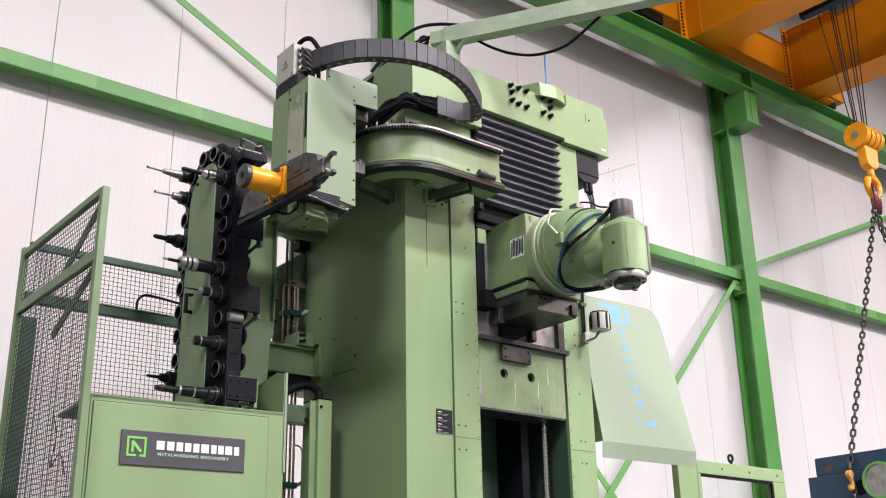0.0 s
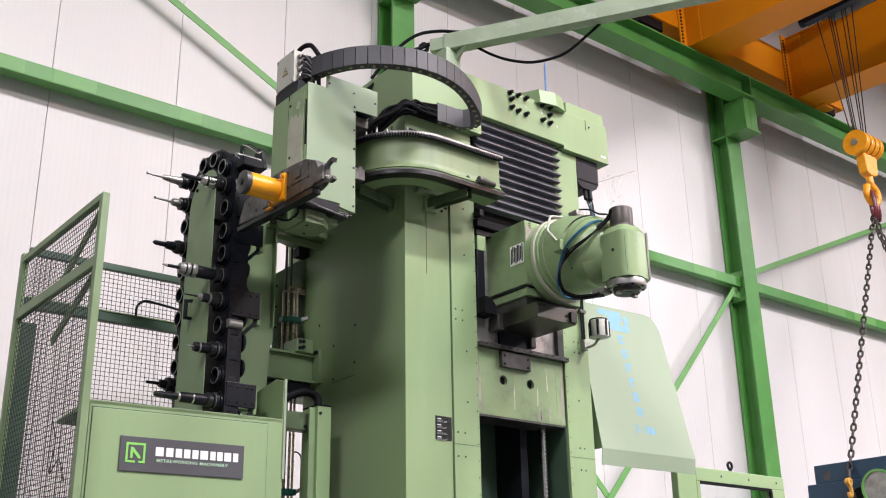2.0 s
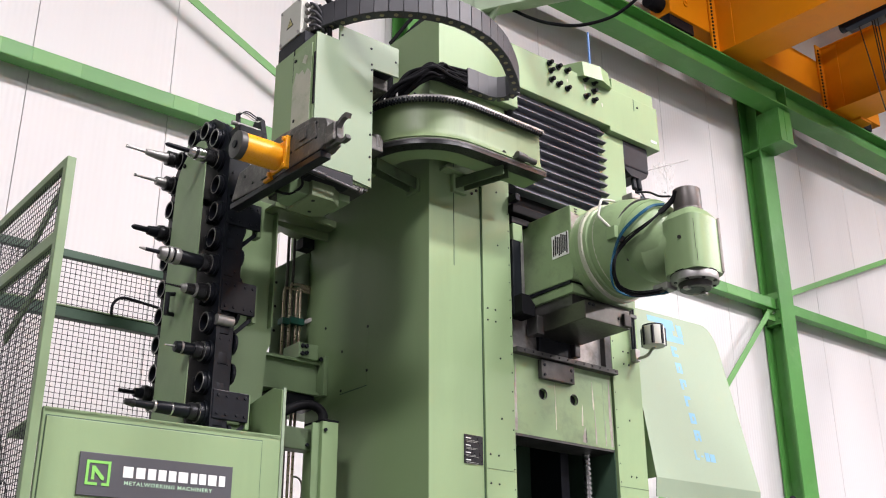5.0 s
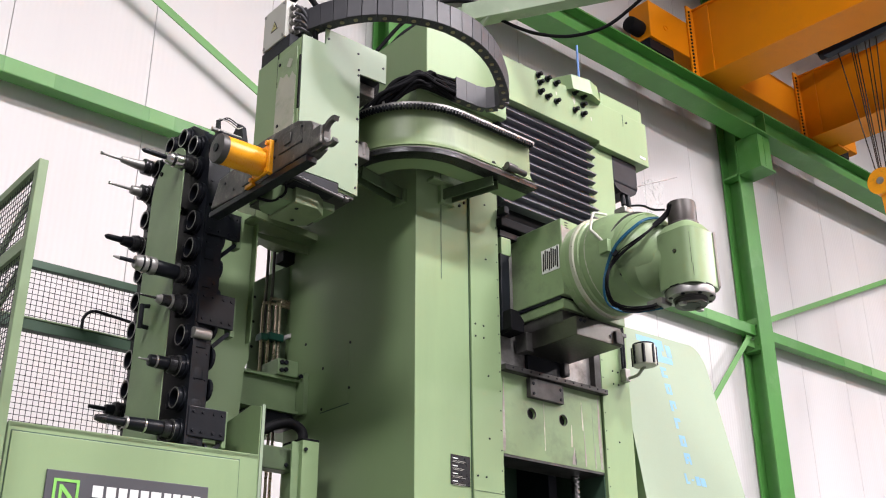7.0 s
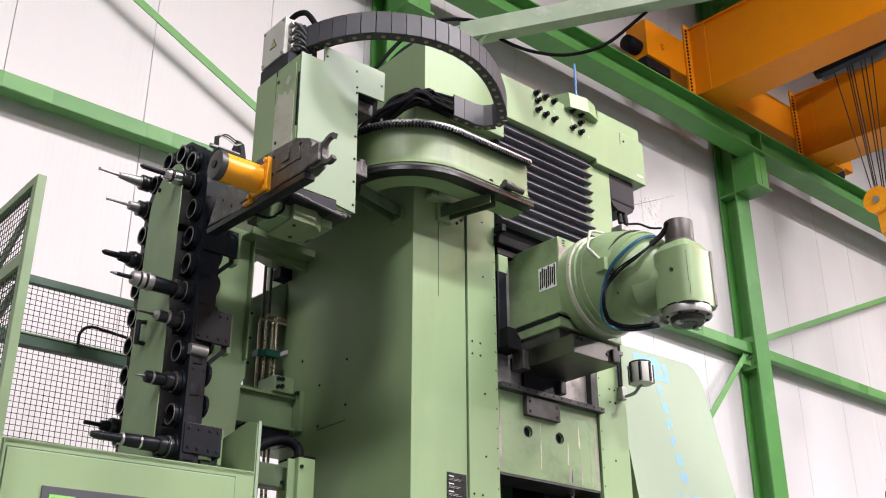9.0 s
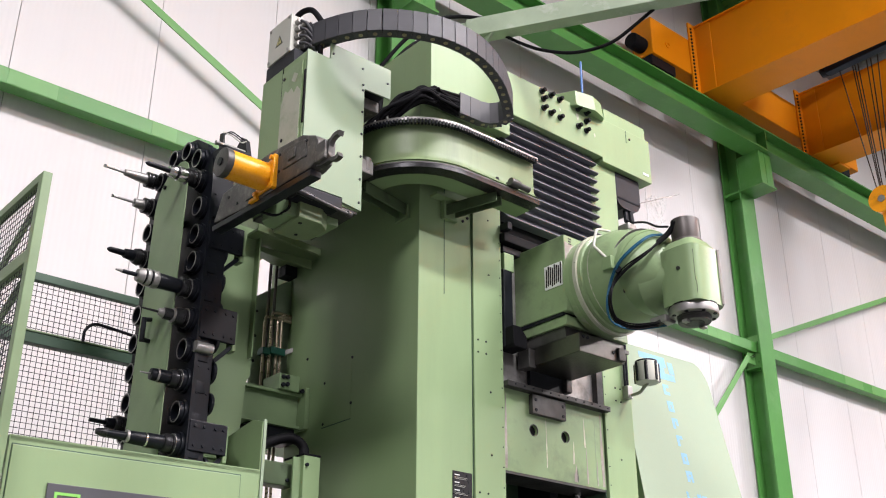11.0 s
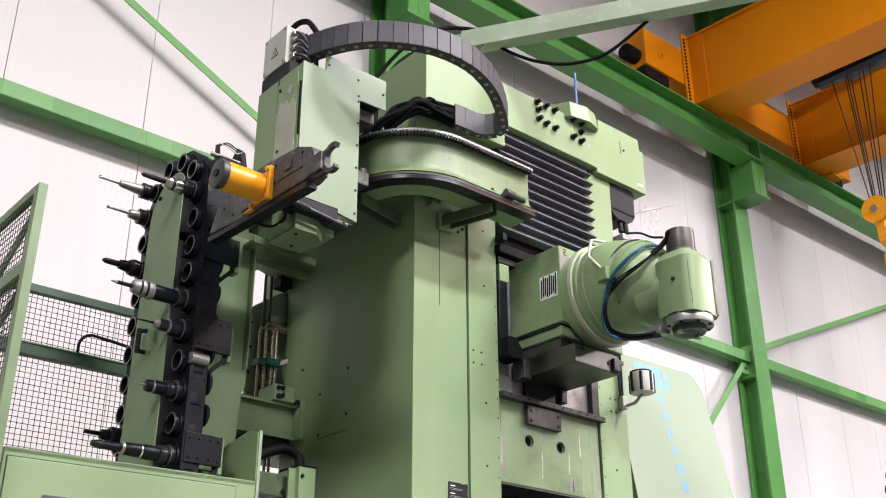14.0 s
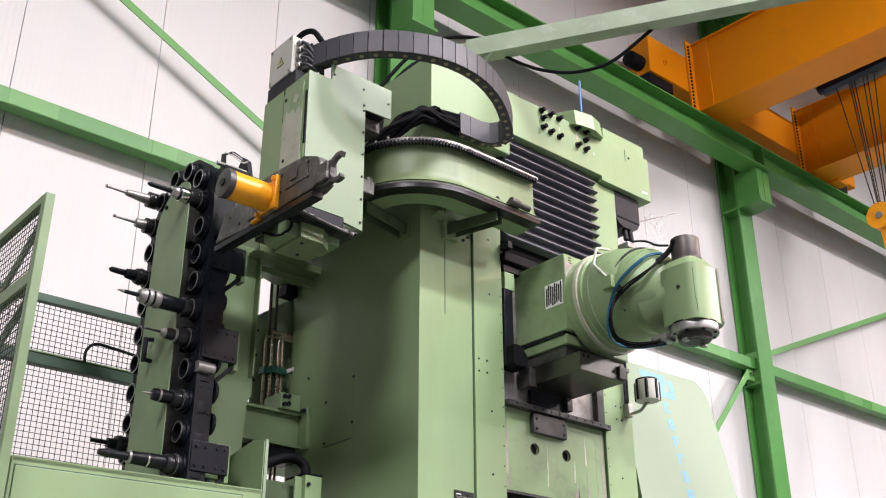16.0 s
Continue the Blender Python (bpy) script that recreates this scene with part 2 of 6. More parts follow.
def lathe(p, q, profile, seg=40, bm=None):
    """A turned body on the axis from p to q; profile: (share of the way, radius)."""
    p, q = Vector(p), Vector(q)
    d = q - p
    b = bmesh.new()
    rings = []
    for s, r in profile:
        rings.append([b.verts.new((r * math.cos(2 * math.pi * i / seg), r * math.sin(2 * math.pi * i / seg), s * d.length)) for i in range(seg)])
    for a, c in zip(rings, rings[1:]):
        for i in range(seg):
            b.faces.new((a[i], a[(i + 1) % seg], c[(i + 1) % seg], c[i]))
    b.faces.new(rings[0])
    b.faces.new(rings[-1])
    b.transform(Matrix.Translation(p) @ d.to_track_quat("Z", "Y").to_matrix().to_4x4())
    return merge(bm, b) if bm else b


def prism(points, axis, a, b_, bevel=0.0, bm=None):
    """A polygon pushed along an axis from a to b_. points: the two other coordinates, in x y z order."""
    def at(u, v, w):
        return {"x": (w, u, v), "y": (u, w, v), "z": (u, v, w)}[axis]
    b = bmesh.new()
    lo = [b.verts.new(at(u, v, a)) for u, v in points]
    hi = [b.verts.new(at(u, v, b_)) for u, v in points]
    b.faces.new(lo)
    b.faces.new(hi)
    for i in range(len(points)):
        j = (i + 1) % len(points)
        b.faces.new((lo[i], lo[j], hi[j], hi[i]))
    if bevel:
        bmesh.ops.recalc_face_normals(b, faces=b.faces)
        bmesh.ops.bevel(b, geom=b.edges[:], offset=bevel, segments=2, affect="EDGES", profile=0.6)
    return merge(bm, b) if bm else b


def curve_points(points, steps=8):
    """A smooth line through the points."""
    pts = [Vector(p) for p in points]
    pts = [2 * pts[0] - pts[1]] + pts + [2 * pts[-1] - pts[-2]]
    out = []
    for i in range(1, len(pts) - 2):
        p0, p1, p2, p3 = pts[i - 1:i + 3]
        for k in range(steps):
            t = k / steps
            out.append(0.5 * ((2 * p1) + (p2 - p0) * t + (2 * p0 - 5 * p1 + 4 * p2 - p3) * t * t + (3 * p1 - p0 - 3 * p2 + p3) * t ** 3))
    return out + [pts[-2]]


def sweep(points, outline, bm=None, up=(0, 0, 1), closed=True):
    """An outline (across, up) swept along points."""
    b = bmesh.new()
    rings = []
    n = len(points)
    side = None
    for i, p in enumerate(points):
        d = (points[min(i + 1, n - 1)] - points[max(i - 1, 0)]).normalized()
        if up is not None:
            x = d.cross(Vector(up)).normalized()
        else:
            ref = side if side is not None else (Vector((0, 0, 1)) if abs(d.z) < 0.9 else Vector((1, 0, 0)))
            x = (ref - d * ref.dot(d)).normalized()
            side = x
        z = x.cross(d)
        rings.append([b.verts.new(p + x * u + z * v) for u, v in outline])
    k = len(outline)
    for a, c in zip(rings, rings[1:]):
        for i in range(k):
            b.faces.new((a[i], a[(i + 1) % k], c[(i + 1) % k], c[i]))
    b.faces.new(rings[0])
    b.faces.new(rings[-1])
    return merge(bm, b) if bm else b


def tube(points, r, seg=10, steps=8, bm=None):
    pts = curve_points(points, steps) if steps else [Vector(p) for p in points]
    return sweep(pts, [(r * math.cos(2 * math.pi * i / seg), r * math.sin(2 * math.pi * i / seg)) for i in range(seg)], bm, up=None)


def ring(center, axis, r, inner, length, seg=28, bm=None):
    """A short open pipe: outer radius r, bore inner."""
    c, a = Vector(center), Vector(axis).normalized()
    b = bmesh.new()
    loops = []
    for rad, s in ((r, 0), (r, length), (inner, length), (inner, 0)):
        loops.append([b.verts.new((rad * math.cos(2 * math.pi * i / seg), rad * math.sin(2 * math.pi * i / seg), s)) for i in range(seg)])
    for j in range(4):
        u, w = loops[j], loops[(j + 1) % 4]
        for i in range(seg):
            b.faces.new((u[i], u[(i + 1) % seg], w[(i + 1) % seg], w[i]))
    b.transform(Matrix.Translation(c) @ a.to_track_quat("Z", "Y").to_matrix().to_4x4())
    return merge(bm, b) if bm else b


def ball(c, r, seg=20, scale=(1, 1, 1), bm=None):
    b = bmesh.new()
    bmesh.ops.create_uvsphere(b, u_segments=seg, v_segments=seg // 2, radius=r)
    for v in b.verts:
        v.co = Vector((v.co.x * scale[0] + c[0], v.co.y * scale[1] + c[1], v.co.z * scale[2] + c[2]))
    return merge(bm, b) if bm else b


def bolts(points, axis, r, length, parent, mat=None, name="bolt"):
    """One bolt head at each point, standing out along the axis; one mesh shared by all."""
    first = None
    for p in points:
        if first is None:
            first = part(name, cyl((0, 0, 0), tuple(length * a for a in axis), r, 8, bevel=r * 0.2), mat or BLACK_STEEL, parent)
            first.location = p
        else:
            o = first.copy()
            scene.collection.objects.link(o)
            o.location = p
    return first


def writing(name, text, size, m, mat, parent, spacing=1.0, bold=0.0, depth=0.0006, fit_width=None):
    """Letters as a flat mesh on the plane that m gives."""
    cu = bpy.data.curves.new(name, "FONT")
    cu.body, cu.size, cu.extrude, cu.offset, cu.space_character = text, size, depth, bold, spacing
    cu.resolution_u = 3
    tmp = bpy.data.objects.new(name, cu)
    me = bpy.data.meshes.new_from_object(tmp)
    bpy.data.objects.remove(tmp)
    bpy.data.curves.remove(cu)
    me.name = name
    xs = [v.co.x for v in me.vertices]
    k = fit_width / (max(xs) - min(xs)) if fit_width else 1
    x0 = min(xs)
    for v in me.vertices:
        v.co = Vector(((v.co.x - x0) * k, v.co.y, v.co.z))
    me.transform(m)
    me.materials.clear()
    me.materials.append(mat)
    ob = new(name, me)
    ob.parent = parent
    return ob


# ---- the hall ----
WALL_Y = 8.42
X_MIN, X_MAX, Y_MIN, Z_TOP = -12.0, 32.0, -16.0, 11.9


def roof_z(y):
    """Underside of the sloping roof."""
    return Z_TOP + 0.1 * (WALL_Y + 0.2 - y)


tagged(part("floor", box(X_MIN, X_MAX, Y_MIN, WALL_Y + 0.2, -0.2, 0), CONCRETE), "grey concrete floor of the industrial hall", "floor", kind="structure")
tagged(part("ceiling", prism([(WALL_Y + 0.2, Z_TOP), (Y_MIN, roof_z(Y_MIN)), (Y_MIN, roof_z(Y_MIN) + 0.2), (WALL_Y + 0.2, Z_TOP + 0.2)], "x", X_MIN, X_MAX), HALL_WHITE), "grey sheet roof of the hall, sloping up from the wall", "ceiling", kind="structure")
tagged(part("wall_south", box(X_MIN, X_MAX, Y_MIN - 0.2, Y_MIN, 0, roof_z(Y_MIN)), HALL_WHITE), "plain white hall wall", "wall", kind="structure")
tagged(part("wall_west", prism([(Y_MIN, 0), (WALL_Y + 0.2, 0), (WALL_Y + 0.2, Z_TOP), (Y_MIN, roof_z(Y_MIN))], "x", X_MIN - 0.2, X_MIN), HALL_WHITE), "plain white hall wall", "wall", kind="structure")
tagged(part("wall_east", prism([(Y_MIN, 0), (WALL_Y + 0.2, 0), (WALL_Y + 0.2, Z_TOP), (Y_MIN, roof_z(Y_MIN))], "x", X_MAX, X_MAX + 0.2), HALL_WHITE), "plain white hall wall", "wall", kind="structure")
wall = tagged(part("wall_north", box(X_MIN, X_MAX, WALL_Y + 0.018, WALL_Y + 0.2, 0, Z_TOP), JOINT), "white finely ribbed sandwich panel wall with vertical joints", "wall", kind="structure")
SEAMS = [-12, -10.9, -9.75, -8.6, -7.45, -6.3, -5.15, -4.0, -2.85, -1.7, -0.55, 0.5, 1.5, 2.64, 3.81, 4.95, 6.05, 7.15, 8.25, 9.35, 10.41, 11.4, 12.45, 13.47, 14.59, 15.48, 16.55, 17.6, 18.7, 19.8, 20.9, 22, 23.2, 24.4, 25.6, 26.8, 28, 29.2, 30.4, 31.6]
for a, b in zip(SEAMS, SEAMS[1:]):
    part("wall_panel", box(a + 0.0025, b - 0.0025, WALL_Y, WALL_Y + 0.022, 0.01, Z_TOP - 0.01, 0.003), WHITE_PANEL, wall)


def i_section(w, h, tw, tf):
    return [(-w / 2, -h / 2), (w / 2, -h / 2), (w / 2, -h / 2 + tf), (tw / 2, -h / 2 + tf), (tw / 2, h / 2 - tf), (w / 2, h / 2 - tf), (w / 2, h / 2), (-w / 2, h / 2), (-w / 2, h / 2 - tf), (-tw / 2, h / 2 - tf), (-tw / 2, -h / 2 + tf), (-w / 2, -h / 2 + tf)]


COLUMNS = [-5.65, 0.3, 6.27, 12.24, 18.2, 24.2]


def steel_column(x):
    ob = thing("steel_column", "green painted steel I-section hall column with crane bracket", "column", "hall columns", at=(x, 8.26, 0))
    bm = prism(i_section(0.30, 0.28, 0.02, 0.024), "z", 0, 11.86)
    part("shaft", bm, STEEL_GREEN, ob)
    bm = prism([(-0.48, 8.43), (-0.14, 8.43), (-0.14, 8.92), (-0.48, 8.92)], "x", -0.012, 0.012)
    box(-0.17, 0.17, -0.5, -0.142, 8.40, 8.43, bm=bm)
    for s in (-1, 1):
        box(s * 0.09 - 0.08, s * 0.09 + 0.08, -0.115, 0.115, 8.40, 8.43, bm=bm)
    for s in (-1, 1):
        box(s * 0.075 - 0.065, s * 0.075 + 0.065, -0.32, -0.305, 8.43, 8.92, bm=bm)
        box(s * 0.075 - 0.065, s * 0.075 + 0.065, -0.475, -0.46, 8.43, 8.92, bm=bm)
    for s in (-0.138, 0.138):
        box(s - 0.006, s + 0.006, -0.46, -0.142, 8.43, 8.92, bm=bm)
    part("crane_bracket", bm, STEEL_GREEN, ob)
    part("joint_plate", box(-0.112, -0.10, -0.114, 0.112, 5.955, 6.38, 0.002), STEEL_GREEN_TOUCH, ob)
    part("joint_plate", box(-0.148, -0.012, -0.115, 0.115, 5.94, 5.953, 0.002), STEEL_GREEN, ob)
    part("brace_gusset", box(-0.27, -0.114, -0.018, -0.006, 5.99, 6.14, 0.002), STEEL_GREEN_TOUCH, ob)
    bolts([(-0.112, -0.075, 6.02 + 0.13 * i) for i in range(3)], (-1, 0, 0), 0.014, 0.014, ob, STEEL_GREEN)
    part("joint_plate", box(0.02, 0.27, -0.03, -0.018, 6.2, 6.5), STEEL_GREEN_TOUCH, ob)
    bolts([(0.20, -0.03, 6.42), (0.24, -0.03, 6.44)], (0, -1, 0), 0.02, 0.03, ob, STEEL)
    bolts([(-0.2, -0.03, 6.08), (-0.16, -0.03, 6.10)], (0, -1, 0), 0.02, 0.03, ob, STEEL)
    return ob


for x in COLUMNS:
    steel_column(x)


def rafter(x):
    ob = thing("roof_rafter", "dark green steel roof rafter with haunch at the column", "steel beam", "roof rafters", at=(x, 8.1, roof_z(8.1)))
    d = Vector((0, -1, 0.1)).normalized()
    run = [Vector((0, 0, -0.215)), Vector((0, 0, -0.215)) + d * 23.9]
    part("rafter_beam", sweep(run, i_section(0.2, 0.42, 0.014, 0.02)), STEEL_GREEN, ob)
    part("haunch", prism([(0, -0.44), (-2.2, -0.215), (0, -1.0)], "x", -0.008, 0.008), STEEL_GREEN, ob)
    b = bmesh.new()
    part("haunch_flange", sweep([Vector((0, 0, -1.0)), Vector((0, -2.2, -0.22))], [(-0.1, -0.02), (0.1, -0.02), (0.1, 0), (-0.1, 0)], b), STEEL_GREEN, ob)


for x in COLUMNS:
    rafter(x)

# girts between the columns, and the diagonal braces
for a, b in zip(COLUMNS, COLUMNS[1:]):
    ob = thing("wall_rail", "green painted steel rail between hall columns", "steel beam", "wall rails", at=(a, 8.26, 6.145))
    part("rail_profile", box(0.02, b - a - 0.02, -0.06, 0.07, 0, 0.14, 0.008), STEEL_GREEN, ob)
    rng = random.Random(int(a * 10))
    for i in range(4):
        u = rng.uniform(0.6, b - a - 0.8)
        part("paint_patch", box(u, u + rng.uniform(0.2, 0.5), -0.0615 - 0.0008 * i, -0.055, 0.008, 0.132), STEEL_GREEN_TOUCH, ob, "lighter touched-up paint")


def brace(p, q):
    ob = thing("wall_brace", "green painted diagonal steel wind brace", "steel brace", "wall braces", at=p)
    d = Vector(q) - Vector(p)
    part("angle_bar", beam((0, 0, 0), d, 0.075, 0.012, up=(0, 1, 0)), STEEL_GREEN_TOUCH, ob)


for i in range(len(COLUMNS) - 1):
    a, b = COLUMNS[i], COLUMNS[i + 1]
    brace((b - 0.15, 8.24, 6.2), (a + 0.15, 8.24, 8.92)) if i < 2 else None
    if i == 2:
        brace((b - 0.26, 8.235, 6.08), (a + 0.2, 8.235, 0.12))
        brace((a + 0.2, 8.265, 6.05), (b - 0.2, 8.265, 0.12))
    if i == 3:
        brace((a + 0.2, 8.235, 6.42), (b - 0.15, 8.235, 8.75))

# crane runway
runway = thing("crane_runway", "green painted steel crane runway beam on brackets", "steel beam", at=(X_MIN, 7.87, 8.92))
part("runway_beam", prism([(u, v + 0.17) for u, v in i_section(0.30, 0.34, 0.016, 0.022)], "x", 0.1, X_MAX - X_MIN - 0.1), STEEL_GREEN, runway)
part("crane_rail", box(0.1, X_MAX - X_MIN - 0.1, 0.055, 0.105, 0.34, 0.39, 0.006), GREASY, runway)
for x in COLUMNS:
    for y0, y1 in ((-0.145, -0.008), (0.008, 0.145)):
        part("stiffener", box(x - X_MIN - 0.008, x - X_MIN + 0.008, y0, y1, 0.022, 0.318), STEEL_GREEN, runway)

# hall lamps under the ceiling
for x, y, share in LAMP_ROWS:
    ob = thing("hall_lamp", "white LED high-bay lamp hanging under the ceiling", "lamp", "hall lamps", at=(x, y, LAMP_Z))
    part("housing", box(-1.05, 1.05, -0.44, 0.44, 0.02, 0.12, 0.02), HALL_WHITE, ob)
    part("diffuser", box(-1.02, 1.02, -0.42, 0.42, 0.005, 0.022), LAMP_FACE, ob)
    for s in (-0.5, 0.5):
        part("hanger", cyl((s, 0, 0.11), (s, 0, roof_z(y) - LAMP_Z), 0.006, 8), STEEL, ob)
    li = bpy.data.lights.new("lamp_light", "AREA")
    li.shape, li.size, li.size_y, li.energy, li.color = "RECTANGLE", 2.0, 0.8, LAMP_WATTS * share, (1.0, 0.942, 0.975)
    li.spread = radians(174)
    lo = new("lamp_light", li)
    lo.parent, lo.location = ob, (0, 0, -0.01)


# ---- overhead crane ----
crane = thing("overhead_crane", "orange double-girder overhead crane on the runway", "crane", at=(12.2, 7.87, 9.31))
SKEW = Matrix(((1, -0.06, 0, -0.004), (0, 1, 0, 0), (0, 0, 1, 0), (0, 0, 0, 1)))     # the bridge stands slightly askew
for gx in (-1.27, 1.25):
    b = prism([(gx, 0.0), (gx + 0.58, 0.0), (gx + 0.58, 0.012), (gx + 0.53, 0.012), (gx + 0.53, 1.05), (gx + 0.58, 1.05), (gx + 0.58, 1.07), (gx, 1.07), (gx, 1.05), (gx + 0.05, 1.05), (gx + 0.05, 0.012), (gx, 0.012)], "y", -20.5, -0.06)
    b.transform(SKEW)
    part("girder", b, ORANGE, crane, "orange welded box girder")
    part("end_plate", box(gx - 0.1, gx + 0.1, -0.065, -0.04, 0.0, 1.1, 0.004), ORANGE, crane)
    bolts([(gx - 0.06, -0.065, 0.07 + i * 0.055) for i in range(18)], (0, -1, 0), 0.017, 0.016, crane, BLACK_STEEL)
    part("stiffening_rib", box(gx + 0.035, gx + 0.052, -0.30, -0.06, 0.012, 1.05), ORANGE, crane)
part("end_carriage", box(-2.15, 2.75, -0.035, 0.29, 0.29, 0.84, 0.012), ORANGE, crane, "orange end carriage box")
part("buffer", cyl((-2.15, 0.12, 0.45), (-2.39, 0.12, 0.45), 0.105, 20, bevel=0.03), RUBBER, crane, "black rubber buffer", smooth=True)
part("lifting_lug", ring((-1.83, -0.036, 0.54), (0, -1, 0), 0.045, 0.028, 0.012), ORANGE, crane)
for x in (-1.9, 2.3):
    part("wheel", cyl((x, 0.03, 0.17), (x, 0.13, 0.17), 0.17, 24), GREASY, crane)
    part("wheel_box", box(x - 0.24, x + 0.24, 0.0, 0.2, 0.14, 0.29, 0.01), BLACK_STEEL, crane)
part("foot_plate", box(1.72, 2.0, -0.28, 0.1, -0.03, 0.0), ORANGE, crane)
trolley = thing("crane_trolley", "dark blue rope hoist trolley hung between the crane girders", "hoist", at=(12.25, 6.0, 9.42))
for x, z in ((-0.42, -0.03), (0.3, 0.55)):
    part("frame_beam", box(x, x + 0.12, -3.2, 0.53, z, z + 0.14, 0.01), TROLLEY_BLUE, trolley)
    for y in (-2.9, 0.3):
        part("hanger_post", box(x + 0.02, x + 0.1, y, y + 0.12, z + 0.14, 0.965, 0.008), TROLLEY_BLUE, trolley)
for y in (-2.9, 0.3):
    part("cross_beam", box(-0.95, 1.3, y, y + 0.12, 0.965, 1.09, 0.008), TROLLEY_BLUE, trolley)
part("drum", cyl((-0.12, 0.28, 0.16), (-0.12, -2.6, 0.16), 0.15, 28), GREASY, trolley, smooth=True)
part("rope_roller", cyl((-0.36, 0.53, 0.03), (-0.36, 0.6, 0.03), 0.07, 18, bevel=0.008), BLACK_STEEL, trolley, smooth=True)
part("motor_housing", box(-0.05, 0.28, -0.9, -0.3, 0.3, 0.6, 0.03), TROLLEY_BLUE, trolley)

HOOK = Vector((12.41, 6.27, 7.62))
ropes = thing("hoist_ropes", "dark greased wire ropes between trolley and hook block", "rope", at=HOOK)
for i, (dx, tx, ty) in enumerate(((-0.18, -0.58, 0.11), (-0.12, -0.56, -0.06), (-0.09, -0.558, -0.09), (-0.05, -0.553, -0.13), (0.06, -0.545, -0.245), (0.10, -0.54, -0.30), (0.15, -0.532, -0.39))):
    part("rope", cyl((dx + 0.05, 0.06, 0.02), (tx + 0.08, ty, 1.84), 0.0075, 8), ROPE, ropes)
hook = thing("hook_block", "yellow four-sheave crane hook block hanging on wire ropes", "crane hook", at=HOOK)
for i in range(4):
    x = -0.165 + i * 0.11
    part("sheave_guard", cyl((x - 0.042, 0, 0), (x + 0.042, 0, 0), 0.165, 32, bevel=0.012), HOOK_YELLOW, hook, smooth=True)
for x in (-0.11, 0, 0.11):
    part("sheave", cyl((x - 0.02, 0, 0), (x + 0.02, 0, 0), 0.15, 28), BLACK_STEEL, hook)
part("side_plate", cyl((-0.226, 0, 0), (-0.207, 0, 0), 0.17, 32), HOOK_YELLOW, hook)
part("pivot_pin", cyl((-0.245, 0, 0), (0.245, 0, 0), 0.045, 20, bevel=0.006), STEEL_DULL, hook)
part("yoke", prism([(-0.16, -0.13), (0.16, -0.13), (0.13, -0.40), (0.05, -0.44), (-0.05, -0.44), (-0.13, -0.40)], "y", -0.06, 0.06, 0.012), HOOK_YELLOW, hook)
part("shank", cyl((0, 0, -0.42), (0, 0, -0.52), 0.045, 16), HOOK_YELLOW, hook)
part("hook_bend", tube([(0, 0, -0.48), (0.02, 0, -0.55), (0.11, 0, -0.61), (0.13, 0, -0.71), (0.05, 0, -0.81), (-0.06, 0, -0.80), (-0.13, 0, -0.70), (-0.10, 0, -0.58)], 0.046, 14), HOOK_YELLOW, hook, "worn yellow hook", smooth=True)
for k, s in enumerate((-0.09, 0.02, 0.13)):
    pts = [Vector((s + 0.05 * math.cos(a), -0.03 + 0.03 * k + 0.05 * math.cos(a), -0.84 + 0.17 * math.sin(a))) for a in [2 * math.pi * i / 24 for i in range(25)]]
    part("shackle", sweep(pts, [(0.021 * math.cos(2 * math.pi * i / 8), 0.021 * math.sin(2 * math.pi * i / 8)) for i in range(8)], up=None), RED, hook, "dark red shackle", smooth=True)


def link_mesh(length, width, r):
    b = bmesh.new()
    pts = []
    for i in range(16):
        a = 2 * math.pi * i / 16
        pts.append(Vector(((width / 2 - r) * math.cos(a), 0, (length / 2 - width / 2) * (1 if math.sin(a) > 0.01 else -1 if math.sin(a) < -0.01 else 0) + (width / 2 - r) * math.sin(a))))
    pts.append(pts[0])
    return sweep(pts, [(r * math.cos(2 * math.pi * i / 6), r * math.sin(2 * math.pi * i / 6)) for i in range(6)], b, up=None)


def lifting_chain(top, bottom, label):
    top, bottom = Vector(top), Vector(bottom)
    ob = thing("lifting_chain", label, "chain", "lifting chains", at=top)
    d = bottom - top
    pitch, n = 0.085, int(d.length / 0.085)
    turn = d.to_track_quat("-Z", "Y").to_matrix().to_4x4()
    first = None
    for i in range(n):
        if first is None:
            o = first = part("link", link_mesh(0.118, 0.072, 0.0125), CHAIN_STEEL, ob, smooth=True)
        else:
            o = first.copy()
            scene.collection.objects.link(o)
        o.matrix_local = Matrix.Translation(d.normalized() * pitch * (i + 0.5)) @ turn @ pose(0, 0, 0, 0, 0, 90 * (i % 2) + 20)
    part("end_hook", tube([d + Vector((0, 0, 0.02)), d + Vector((0, 0, -0.04)), d + Vector((0.028, 0, -0.09)), d + Vector((0.02, 0, -0.15)), d + Vector((-0.018, 0, -0.16)), d + Vector((-0.03, 0, -0.12))], 0.02, 10), HOOK_GOLD, ob, "small golden grab hook", smooth=True)
    part("hook_eye", ring(d + Vector((0, -0.022, -0.01)), (0, 1, 0), 0.042, 0.018, 0.044, 18), HOOK_GOLD, ob, smooth=True)
    for i in range(6):
        o = first.copy()
        scene.collection.objects.link(o)
        o.matrix_local = Matrix.Translation(d + Vector((0.085 - 0.012 * i * (i < 2), 0.02, -0.08 - 0.085 * i))) @ pose(0, 0, 0, 0, 0, 90 * (i % 2) + 20)


lifting_chain((12.33, 6.26, 6.62), (10.5, 6.05, 3.125), "dark steel lifting chain hanging from the crane hook")
lifting_chain((12.45, 6.3, 6.62), (12.3, 5.6, 3.5), "dark steel lifting chain hanging from the crane hook")
lifting_chain((12.40, 6.32, 6.62), (11.9, 5.3, 3.5), "dark steel lifting chain hanging from the crane hook")

